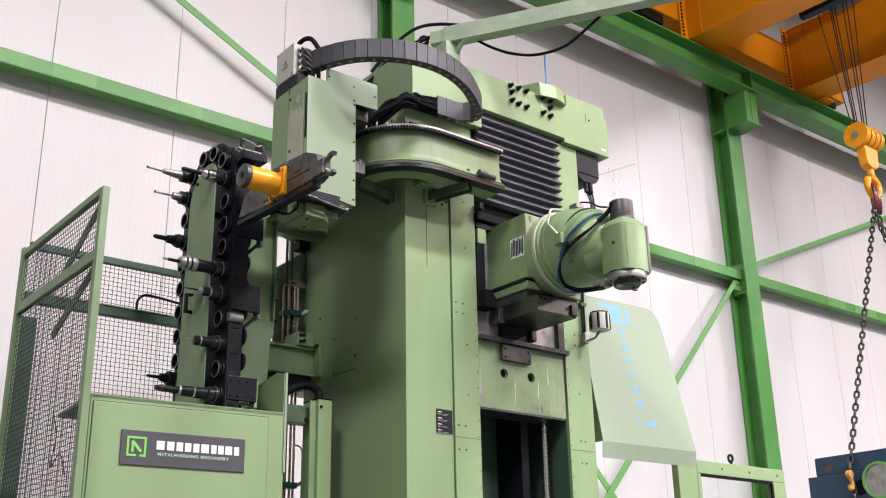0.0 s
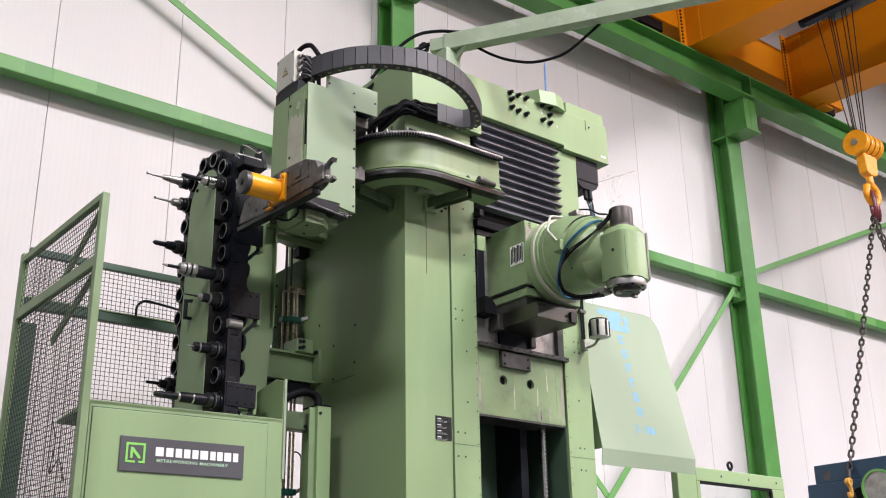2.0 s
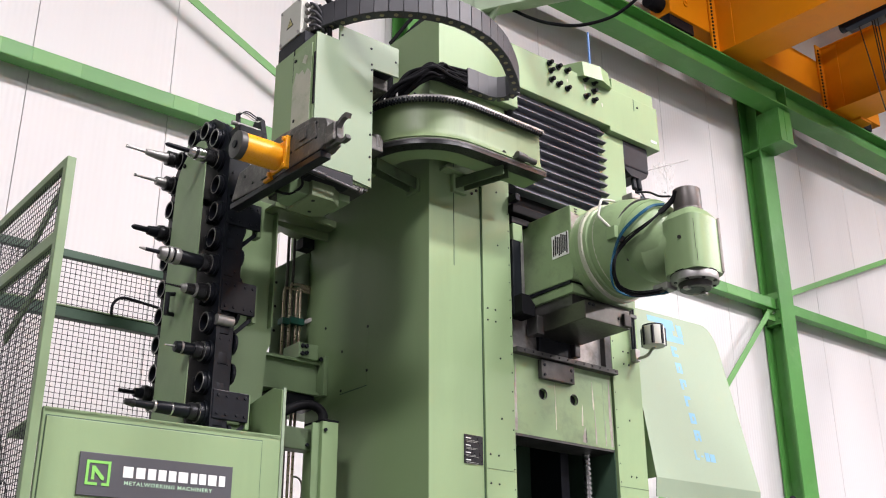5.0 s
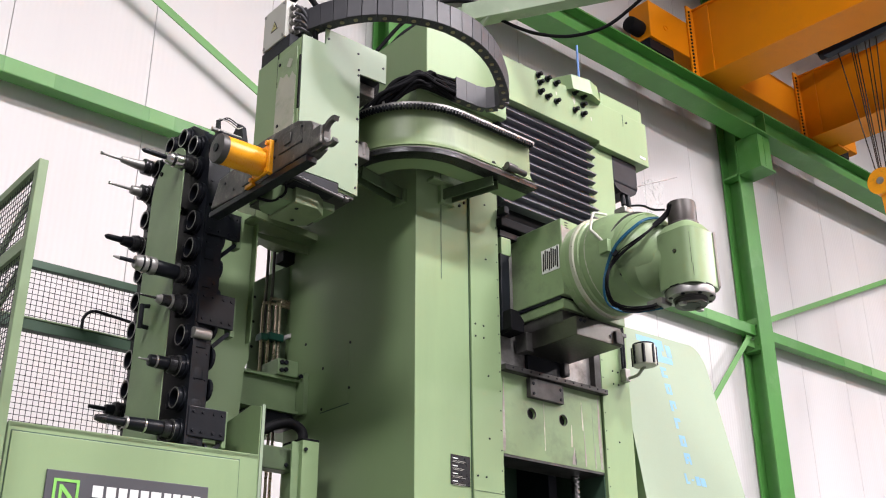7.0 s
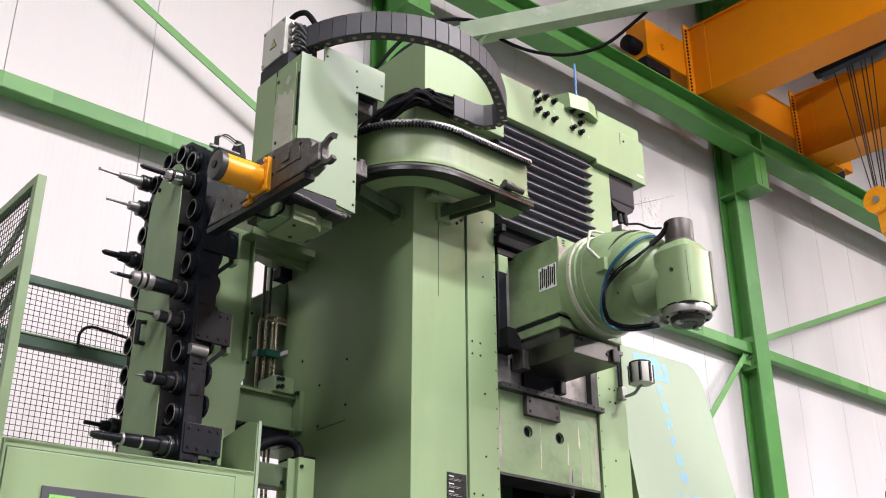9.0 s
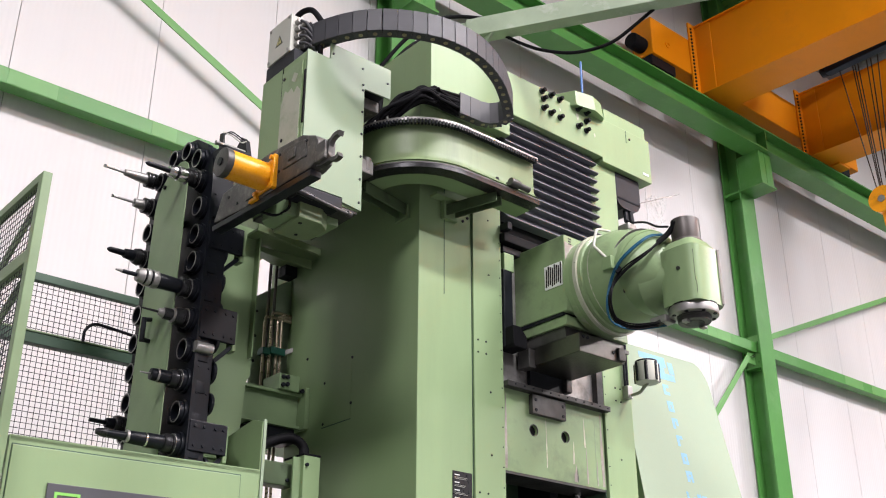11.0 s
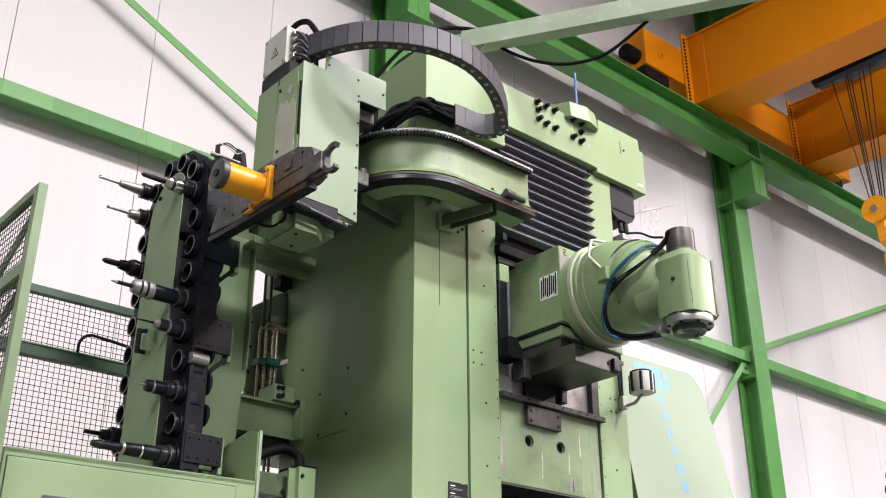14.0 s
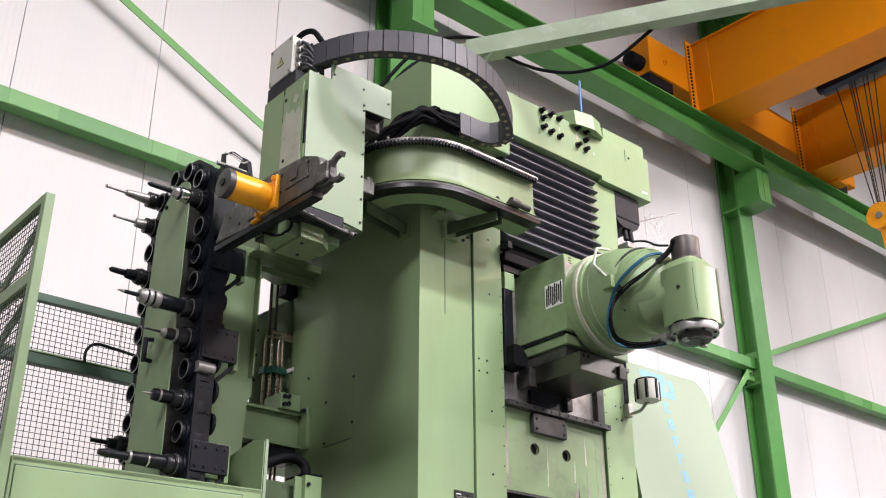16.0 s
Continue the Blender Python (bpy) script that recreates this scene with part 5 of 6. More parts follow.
gp("cover_plate", prism([(4.30, 3.835), (4.30, 3.93), (4.14, 3.912), (4.12, 3.83)], "x", 2.683, 2.689, 0.003), GREASE_GREY)
gp("cover_block", box(2.676, 2.684, 4.20, 4.25, 3.855, 3.90, 0.003), GREASE_GREY)
bolts([Vector(p) - Vector(GO) for p in ((2.688, 4.13, 3.90), (2.688, 4.13, 3.83), (2.688, 4.33, 3.92), (2.688, 4.33, 3.84), (2.688, 4.74, 3.88), (2.688, 4.66, 3.82))], (-1, 0, 0), 0.007, 0.004, grip)
gp("carrier", prism([(4.88, 3.79), (4.60, 3.776), (4.09, 3.757), (4.09, 3.728), (4.87, 3.762)], "x", 2.69, 2.74, 0.004), BLACK_STEEL, "oiled black steel carrier bar")
claw = [(0.063, a) for a in range(116, 50, -8)] + [(0.068, 46)]
claw_in = [(0.041, 117), (0.042, 110)] + [(0.047, a) for a in range(106, -1, -12)]
ring_pts = claw + [None] + [(r, -a) for r, a in reversed(claw)] + [(r, -a) for r, a in claw_in] + [(r, a) for r, a in reversed(claw_in[:-1])]
outline = []
for q in ring_pts:
    outline += [(4.03, 3.858), (4.07, 3.862), (4.07, 3.76), (4.03, 3.752)] if q is None else [(3.944 + q[0] * math.cos(radians(q[1])), 3.803 + q[0] * math.sin(radians(q[1])))]
gp("fork", prism(outline, "x", 2.70, 2.722), GREASY, "two-pronged steel gripper fork")
gp("fork_base", box(2.686, 2.738, 3.995, 4.06, 3.768, 3.85, 0.006), GREASE_GREY)
gp("cylinder", cyl((2.69, 4.425, 3.850), (2.50, 4.425, 3.850), 0.061, 36), YELLOW, "glossy yellow cylinder", smooth=True)
gp("cylinder_cap", cyl((2.502, 4.425, 3.850), (2.47, 4.425, 3.850), 0.063, 36, bevel=0.006), GREASY, "dark end cap", smooth=True)
gp("cap_boss", cyl((2.472, 4.425, 3.850), (2.464, 4.425, 3.850), 0.018, 14), BLACK_STEEL)
gp("cylinder_flange", box(2.676, 2.692, 4.355, 4.492, 3.785, 3.915, 0.006), YELLOW)
gp("flange_bar", box(2.668, 2.695, 4.342, 4.366, 3.772, 3.927, 0.004), YELLOW)
bolts([Vector(p) - Vector(GO) for p in ((2.668, 4.354, 3.91), (2.676, 4.485, 3.79), (2.676, 4.36, 3.79))], (-1, 0, 0), 0.011, 0.012, grip, YELLOW)
gp("flange_foot", prism([(4.48, 3.785), (4.535, 3.782), (4.54, 3.77), (4.48, 3.77)], "x", 2.674, 2.695), YELLOW)

# ---- tool magazine ----
MG = (2.9, 5.43, 2.0)
mag = thing("tool_magazine", "chain tool magazine in oiled black steel with green guard plate", "tool magazine", at=MG)
gm = placed(mag, MG)
LY, LR, LZ = 5.433, 0.268, 4.15


def stadium(r, z0, n=16):
    pts = [(LY - r, z0)]
    for i in range(n + 1):
        a = math.pi - math.pi * i / n
        pts.append((LY + r * math.cos(a), LZ + r * math.sin(a)))
    return pts + [(LY + r, z0)]


gm("chain_plate", prism(stadium(0.335, 2.3, 8), "x", 2.782, 2.80), BLACK_STEEL)
gm("inner_plate", prism(stadium(0.235, 2.3), "x", 2.905, 2.92), BLACK_STEEL)
gm("drum_core", prism(stadium(0.20, 2.3), "x", 2.815, 2.905), BLACK_STEEL)
sides = [(3.955, 4.24, 2.79, 2.90), (3.515, 3.81, 2.79, 2.89), (2.60, 3.27, 2.79, 2.875)]
for z0, z1, x0, x1 in sides:
    gm("side_cover", box(x0, x1, 5.105, 5.125, z0, z1, 0.004), BLACK_STEEL)
gm("side_cover", box(2.81, 2.885, 5.125, 5.145, 2.5, 4.25), BLACK_STEEL)
for z0, z1 in ((3.80, 3.935), (3.355, 3.515), (2.84, 2.975)):
    arm = gm("bracket", box(2.79, 2.975, 5.094, 5.112, z0, z1, 0.004), BLACK_STEEL)
    bolts([Vector((x, 5.094, z)) - Vector(MG) for x in (2.815, 2.86, 2.915, 2.955) for z in (z0 + 0.025, z1 - 0.025)], (0, -1, 0), 0.0075, 0.006, mag)
    gm("bracket_strut", beam((2.965, 5.118, z0 - 0.01), (2.89, 5.13, z0 - 0.09), 0.014, 0.02, 0.003), BLACK_STEEL)
    gm("bracket_lip", box(2.965, 2.985, 5.1, 5.16, z0 - 0.03, z1, 0.004), GREEN_GUARD)
gm("roller", cyl((2.775, 5.095, 3.305), (2.86, 5.095, 3.305), 0.026, 20), STEEL_DULL, "steel guide roller", smooth=True)
for k in range(11):
    gm("link_disc", cyl((2.886, 5.15, 2.78 + 0.145 * k), (2.902, 5.15, 2.78 + 0.145 * k), 0.052, 18, bevel=0.004), BLACK_STEEL)
for zz in (4.2, 4.08, 3.76, 3.66, 3.56, 3.22, 3.1, 2.78):
    bolts([Vector((x, 5.105, zz)) - Vector(MG) for x in (2.81, 2.86)], (0, -1, 0), 0.006, 0.004, mag)
for zz in (3.875, 3.735, 3.45, 3.02):
    gm("pocket_latch", box(2.745, 2.79, 5.205, 5.235, zz - 0.045, zz + 0.03, 0.006), BLACK_STEEL)
POCKETS = [(5.20, 4.175), (5.166, 4.02), (5.166, 3.875), (5.166, 3.735), (5.166, 3.595), (5.166, 3.45), (5.166, 3.305), (5.166, 3.16), (5.166, 3.015), (5.166, 2.87), (5.225, 4.305), (5.345, 4.395), (5.49, 4.41), (5.63, 4.335), (5.70, 4.215), (5.70, 4.07), (5.70, 3.92), (5.70, 3.77), (5.70, 3.62), (5.70, 3.47), (5.70, 3.32), (5.70, 3.17), (5.70, 3.02), (5.70, 2.87)]
proto = None
for y, z in POCKETS:
    if proto is None:
        bm = ring((0, 0, 0), (-1, 0, 0), 0.049, 0.036, 0.052, 24)
        ring((-0.002, 0, 0), (-1, 0, 0), 0.058, 0.045, 0.03, 24, bm=bm)
        box(0.0, 0.05, -0.06, 0.06, -0.068, 0.068, 0.006, bm=bm)
        box(-0.018, 0.0, 0.028, 0.062, -0.03, 0.03, 0.004, bm=bm)
        o = proto = part("tool_pocket", bm, BLACK_STEEL, mag, smooth=True)
        lip_proto = part("pocket_lip", ring((-0.0505, 0, 0), (-1, 0, 0), 0.0485, 0.042, 0.003, 24), STEEL_DULL, o)
        floor_proto = part("pocket_bore", cyl((-0.004, 0, 0), (-0.012, 0, 0), 0.0362, 20), RUBBER, o)
    else:
        o = proto.copy()
        scene.collection.objects.link(o)
        for kid in (lip_proto, floor_proto):
            c = kid.copy()
            scene.collection.objects.link(c)
            c.parent = o
    o.location = Vector((2.80, y, z)) - Vector(MG)
    if z > 4.16:
        o.rotation_euler = (math.atan2(z - LZ, y - LY) - math.pi, 0, 0) if y < LY else (math.atan2(z - LZ, y - LY), 0, 0)
guard_pts = [(5.185, 2.3), (5.185, 4.20)] + [(5.185 + 0.10 - 0.10 * math.cos(a), 4.20 + 0.085 * math.sin(a)) for a in [math.radians(15 * i) for i in range(1, 7)]] + [(5.285 + 0.225 * math.sin(a), 4.085 + 0.20 * math.cos(a)) for a in [math.radians(12 * i) for i in range(1, 8)]] + [(5.515, 3.90), (5.55, 2.3)]
gm("guard_plate", prism(guard_pts, "x", 2.694, 2.70, 0.001), GREEN_GUARD, "green sheet guard plate")
gm("guard_pin", cyl((2.694, 5.42, 4.20), (2.685, 5.42, 4.20), 0.011, 12), RUBBER)
gm("guard_stay", cyl((2.70, 5.35, 3.2), (2.81, 5.35, 3.2), 0.02, 12), BLACK_STEEL)
gm("guard_stay", cyl((2.70, 5.35, 4.0), (2.81, 5.35, 4.0), 0.02, 12), BLACK_STEEL)
handle = cyl((2.65, 5.382, 3.375), (2.65, 5.382, 3.49), 0.012, 12)
cyl((2.65, 5.382, 3.481), (2.696, 5.40, 3.497), 0.0105, 10, bm=handle)
cyl((2.65, 5.382, 3.384), (2.696, 5.395, 3.388), 0.0105, 10, bm=handle)
gm("handle", handle, BLACK, "black grab handle")
sheet = prism([(2.93, 4.12), (3.216, 4.12), (3.24, 3.34), (3.22, 3.30), (3.20, 2.9), (2.93, 2.9)], "y", 5.40, 5.408)
gm("back_sheet", sheet, GREEN, "green back sheet")
gm("back_sheet_edge", box(3.214, 3.222, 5.36, 5.408, 3.42, 4.12), GREEN)
gm("frame_post", box(3.03, 3.12, 5.41, 5.60, 0, 4.0, 0.006), GREEN_GUARD)
# valves and cables on top of the magazine


def vp(name, bm, mat, label="", smooth=False):
    bm.transform(Matrix.Translation((-0.04, -0.095, 0.0)))
    return gm(name, bm, mat, label, smooth)


vp("valve_block", box(2.83, 2.98, 5.13, 5.30, 4.265, 4.32, 0.006), BLACK)
vp("sensor_plate", prism([(5.12, 4.27), (5.16, 4.40), (5.20, 4.435), (5.24, 4.40), (5.26, 4.27)], "x", 2.96, 2.985), BLACK)
vp("sensor_plate", prism([(5.15, 4.27), (5.17, 4.40), (5.20, 4.41), (5.20, 4.27)], "x", 2.84, 2.85), BLACK_STEEL)
vp("cylinder_rod", cyl((2.80, 5.16, 4.33), (2.97, 5.16, 4.33), 0.011, 10), STEEL_DULL, smooth=True)
for i in range(3):
    vp("cable", tube([(2.835, 5.16, 4.40 - 0.01 * i), (2.87, 5.14, 4.385 + 0.01 * i), (2.92, 5.13, 4.36 + 0.012 * i), (2.96, 5.15, 4.39)], 0.0034, 6, 6), (GREY_BOX, CHAIN_GREY, BLACK)[i], smooth=True)


# tools standing in the pockets: (length, radius, material) from the flange outwards
def tool(y, z, label, pieces, x=2.742):
    ob = thing("tool_holder", label, "cutting tool", "tools in the magazine", at=(x, y, z))
    part("flange", lathe((0.03, 0, 0), (-0.022, 0, 0), [(0, 0.034), (0.35, 0.034), (0.36, 0.042), (0.6, 0.042), (0.66, 0.036), (0.72, 0.036), (0.78, 0.042), (1, 0.040)], 24), TOOL_DARK, ob, smooth=True)
    s = 0.02
    for name, n, r0, r1, mat in pieces:
        part(name, cyl((-s, 0, 0), (-s - n, 0, 0), r0, 20, r2=r1, bevel=min(r1, 0.004) * 0.6), mat, ob, smooth=True)
        s += n
    return ob


D, S, K = TOOL_DARK, STEEL, BLACK_STEEL
N = STEEL_DULL
tool(5.20, 4.175, "tool holder with bright steel collar and black drill", [("collar", 0.03, 0.042, 0.042, D), ("chuck", 0.045, 0.035, 0.037, S), ("chuck_ring", 0.012, 0.033, 0.033, D), ("nut", 0.035, 0.034, 0.024, S), ("drill", 0.105, 0.0125, 0.0115, K), ("drill_tip", 0.014, 0.0115, 0.003, K)])
tool(5.166, 3.595, "large collet chuck with bright steel nut and thin drill", [("collar", 0.02, 0.046, 0.046, D), ("shank", 0.11, 0.034, 0.036, K), ("nut", 0.03, 0.041, 0.042, N), ("groove", 0.01, 0.036, 0.036, K), ("nut", 0.02, 0.041, 0.041, N), ("groove", 0.008, 0.035, 0.035, K), ("nut", 0.03, 0.038, 0.028, N), ("drill", 0.07, 0.010, 0.009, K), ("drill_tip", 0.03, 0.009, 0.003, N)])
tool(5.166, 3.45, "short drill chuck with thin drill", [("collar", 0.03, 0.044, 0.036, D), ("ring", 0.012, 0.034, 0.034, N), ("chuck", 0.04, 0.028, 0.026, D), ("nose", 0.025, 0.024, 0.014, N), ("drill", 0.08, 0.006, 0.004, D)])
tool(5.166, 3.16, "short black tapping chuck with thin tap", [("collar", 0.02, 0.044, 0.036, D), ("chuck", 0.052, 0.029, 0.03, K), ("band", 0.01, 0.0295, 0.0295, N), ("nose", 0.026, 0.029, 0.026, K), ("tap", 0.05, 0.006, 0.003, N)])
tool(5.166, 2.87, "long slim black boring bar with bright steel band", [("collar", 0.02, 0.044, 0.038, D), ("shank", 0.075, 0.032, 0.032, K), ("band", 0.010, 0.0325, 0.0325, S), ("sleeve", 0.07, 0.03, 0.027, K), ("ring", 0.012, 0.028, 0.028, N), ("bar", 0.085, 0.019, 0.016, K), ("cutter", 0.045, 0.021, 0.012, D)])
tool(5.69, 4.36, "tapered tool holder with long thin steel drill", [("collar", 0.02, 0.042, 0.042, D), ("taper", 0.12, 0.029, 0.016, N), ("drill", 0.10, 0.0085, 0.007, N), ("tip", 0.012, 0.010, 0.008, S)])
tool(5.70, 4.215, "tool holder with thin steel end mill", [("collar", 0.015, 0.042, 0.042, D), ("chuck", 0.05, 0.028, 0.022, N), ("drill", 0.11, 0.008, 0.0065, N), ("tip", 0.012, 0.009, 0.008, S)])
tool(5.70, 3.925, "black tool holder with short thick drill", [("collar", 0.03, 0.046, 0.038, D), ("chuck", 0.05, 0.030, 0.024, K), ("drill", 0.075, 0.016, 0.014, K), ("tip", 0.014, 0.014, 0.005, K)])
tool(5.70, 3.06, "short black tool holder with end mill", [("collar", 0.02, 0.046, 0.04, D), ("chuck", 0.04, 0.028, 0.022, K), ("drill", 0.08, 0.010, 0.009, K)])

# ---- guard cage and cabinet below the magazine ----
GC = (2.0, 5.0, 0)
cage = thing("guard_cage", "green steel guard frame with black wire mesh", "safety guard", at=GC)
gc = placed(cage, GC)


def wire_mesh(axis, c, a0, a1, z0, z1, pitch, r):
    b = bmesh.new()
    me_v, me_f = [], []

    def bar(p, q, t):
        i = len(me_v)
        for s in (p, q):
            for u, w in ((-r, -r), (r, -r), (r, r), (-r, r)):
                if t == "z":
                    me_v.append((s[0] + u, s[1] + w, s[2]))
                elif axis == "x":
                    me_v.append((s[0] + u, s[1], s[2] + w))
                else:
                    me_v.append((s[0], s[1] + u, s[2] + w))
        for k in range(4):
            me_f.append((i + k, i + (k + 1) % 4, i + 4 + (k + 1) % 4, i + 4 + k))
    n = int((a1 - a0) / pitch)
    for i in range(n + 1):
        a = a0 + i * pitch
        p, q = ((c, a, z0), (c, a, z1)) if axis == "x" else ((a, c, z0), (a, c, z1))
        bar(p, q, "z")
    n = int((z1 - z0) / pitch)
    for i in range(n + 1):
        z = z0 + i * pitch
        p, q = ((c + r * 1.5, a0, z), (c + r * 1.5, a1, z)) if axis == "x" else ((a0, c + r * 1.5, z), (a1, c + r * 1.5, z))
        bar(p, q, "a")
    me = bpy.data.meshes.new("wires")
    me.from_pydata(me_v, [], me_f)
    b.from_mesh(me)
    bpy.data.meshes.remove(me)
    return b


BACK = 6.27
gc("post", box(1.955, 1.995, 4.975, 5.02, 0, 3.855, 0.004), GREEN_GUARD)
gc("post", box(1.955, 1.995, BACK - 0.05, BACK, 0, 3.88, 0.004), GREEN_GUARD)
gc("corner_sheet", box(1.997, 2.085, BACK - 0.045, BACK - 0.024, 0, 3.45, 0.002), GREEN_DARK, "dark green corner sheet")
gc("post", box(3.10, 3.14, BACK - 0.04, BACK, 0, 3.93, 0.004), GREEN_GUARD)
gc("top_rail", box(1.957, 1.993, 5.02, BACK - 0.05, 3.82, 3.86, 0.004), GREEN_GUARD)
gc("middle_rail", box(1.957, 1.993, 5.02, BACK - 0.05, 3.455, 3.515, 0.004), GREEN_GUARD)
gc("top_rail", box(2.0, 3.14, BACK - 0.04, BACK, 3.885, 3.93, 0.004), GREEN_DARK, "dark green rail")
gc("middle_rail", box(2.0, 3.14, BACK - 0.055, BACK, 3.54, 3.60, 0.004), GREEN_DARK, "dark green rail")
gc("rail_flange", box(2.0, 3.14, BACK - 0.06, BACK, 3.60, 3.608), GREEN_GUARD)
gc("diagonal", beam((2.03, 5.75, 3.53), (2.03, 5.16, 3.84), 0.012, 0.05), GREEN_GUARD)
gc("diagonal", beam((2.03, 5.75, 3.22), (2.03, 5.12, 3.50), 0.012, 0.05), GREEN_GUARD)
gc("wire_mesh", wire_mesh("x", 1.972, 5.02, BACK - 0.05, 1.6, 3.83, 0.029, 0.0013), BLACK_STEEL, "black wire mesh")
gc("wire_mesh", wire_mesh("y", BACK - 0.02, 2.02, 3.10, 1.6, 3.89, 0.029, 0.0014), BLACK_STEEL, "black wire mesh")
gc("bent_tube", tube([(2.69, 6.20, 3.60), (2.69, 6.19, 3.66), (2.73, 6.18, 3.70), (2.82, 6.18, 3.70), (3.08, 6.18, 3.675)], 0.0085, 10, 5), BLACK, "black bent tube", smooth=True)
gc("loose_wire", tube([(1.985, 5.45, 2.72), (1.985, 5.38, 2.6), (1.985, 5.42, 2.45), (1.985, 5.30, 2.5), (1.985, 5.2, 2.38)], 0.003, 6), BLACK, smooth=True)

KO = (2.0, 5.068, 0)
cab = thing("magazine_cabinet", "sage green sheet steel cabinet under the tool magazine", "cabinet", at=KO)
cab.rotation_euler = (0, 0, radians(-5.0))


def kp(name, bm, mat, label="", parent=None):
    return part(name, bm, mat, parent or cab, label)


kp("front_sheet", box(0.03, 1.085, 0, 0.03, 0, 2.775, 0.004), GREEN, "green front sheet")
kp("front_door", box(0.045, 0.995, -0.006, 0.004, 0.3, 2.738, 0.003), GREEN)
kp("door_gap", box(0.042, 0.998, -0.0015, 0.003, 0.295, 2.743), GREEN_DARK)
kp("top_sheet", box(0.03, 1.085, 0.0, 0.62, 2.755, 2.775), GREEN)
kp("side_sheet", prism([(0.0, 0), (0.62, 0), (0.62, 2.97), (0.10, 3.02), (0.0, 2.99)], "x", 1.082, 1.092, 0.002), GREEN)
kp("side_edge", box(1.088, 1.102, -0.006, 0.012, 2.45, 3.0), GREEN_PALE)
sgn = kp("name_sign", box(0.195, 0.86, -0.014, -0.006, 2.432, 2.607, 0.002), SIGN_GREY, "dark grey sign with white and green print")
u0, v0, sz = 0.225, 2.475, 0.10
b = box(u0, u0 + sz, -0.0165, -0.014, v0 + sz - 0.011, v0 + sz)
for q in ((u0, u0 + 0.011, v0, v0 + sz - 0.011), (u0 + sz - 0.011, u0 + sz, v0, v0 + sz - 0.011), (u0 + 0.011, u0 + 0.05, v0, v0 + 0.011), (u0 + 0.068, u0 + sz - 0.011, v0, v0 + 0.011)):
    box(q[0], q[1], -0.0165, -0.014, q[2], q[3], bm=b)
prism([(u0 + 0.024, v0 + 0.078), (u0 + 0.024, v0 + 0.022), (u0 + 0.036, v0 + 0.022), (u0 + 0.036, v0 + 0.055), (u0 + 0.066, v0 + 0.022), (u0 + 0.076, v0 + 0.022), (u0 + 0.076, v0 + 0.034), (u0 + 0.036, v0 + 0.078)], "y", -0.0165, -0.014, bm=b)
kp("emblem", b, SIGN_GREEN, "lime green square emblem", sgn)
x = 0.378
for w in (0.055, 0.050, 0.045, 0.045, 0.043, 0.055, 0.038, 0.040, 0.050, 0.036):
    kp("name_bar", box(x, x + w * 0.76, -0.0165, -0.014, 2.517, 2.562, 0.0), SIGN_WHITE, "", sgn)
    x += w
writing("small_print", "METALWORKING MACHINERY", 0.0225, Matrix.Translation((0.386, -0.0152, 2.487)) @ pose(0, 0, 0, 90, 0, 0).to_4x4(), SIGN_PALE, sgn, 1.15, 0.0004, 0.0006, fit_width=0.385)

# ---- pipes, beam and ducts between magazine and column ----
PO = (3.45, 5.5, 0)
links = thing("magazine_support", "green support beam between tool magazine and column", "support beam", at=PO)
lp = placed(links, PO)
lp("beam", prism([(5.42, 3.125), (5.58, 3.125), (5.58, 3.14), (5.47, 3.14), (5.47, 3.29), (5.58, 3.29), (5.58, 3.305), (5.42, 3.305), (5.42, 3.29), (5.45, 3.29), (5.45, 3.14), (5.42, 3.14)], "x", 3.05, 3.555), GREEN_GUARD)
lp("end_plate", box(3.557, 3.583, 5.38, 5.595, 3.12, 3.335, 0.003), GREEN_GUARD)
lp("bracket_block", box(3.41, 3.53, 5.40, 5.56, 3.306, 3.39, 0.005), GREEN_GUARD)
bolts([Vector(p) - Vector(PO) for p in ((3.43, 5.40, 3.328), (3.455, 5.40, 3.335), (3.43, 5.40, 3.37), (3.455, 5.40, 3.372), (3.545, 5.40, 3.315))], (0, -1, 0), 0.012, 0.012, links)
lp("under_block", box(3.28, 3.54, 5.44, 5.56, 3.05, 3.1245, 0.004), BLACK_STEEL, "oily black block under the beam")

SO = (3.5, 5.66, 3.1)
rear = thing("rear_cover", "pale green sheet cover behind the column", "cover panel", at=SO)
sp = placed(rear, SO)
sp("sheet", prism([(3.395, 3.10), (3.64, 3.10), (3.64, 4.06), (3.395, 3.88)], "y", 5.68, 5.69), GREEN_PALE)
sp("sheet_body", box(3.62, 5.0, 5.6005, 5.9, 3.10, 4.2), GREEN)
bolts([Vector((3.41, 5.68, 3.1 + 0.14 * i)) - Vector(SO) for i in range(6)], (0, -1, 0), 0.008, 0.004, rear)

TO = (3.45, 5.62, 0)
pipes = thing("lubrication_pipes", "bundle of brown metal pipes clipped to the column", "pipes", at=TO)
tp = placed(pipes, TO)
for i, x in enumerate((3.425, 3.445, 3.465, 3.482, 3.505, 3.53)):
    h = 3.755 + 0.016 * (i % 3)
    if i in (1, 3):
        tp("pipe", cyl((x, 5.63, 0.5), (x + 0.005, 5.63, 4.5), 0.0085, 10), CAP_STEEL, smooth=True)
    else:
        tp("pipe", tube([(x, 5.61, 0.5), (x, 5.61, 2.0), (x, 5.61, 3.5), (x, 5.61, h - 0.03), (x + 0.02, 5.61, h), (x + 0.07, 5.61, h + 0.004), (3.60, 5.61, h + 0.002)], 0.008, 10, 4), COPPER, smooth=True)
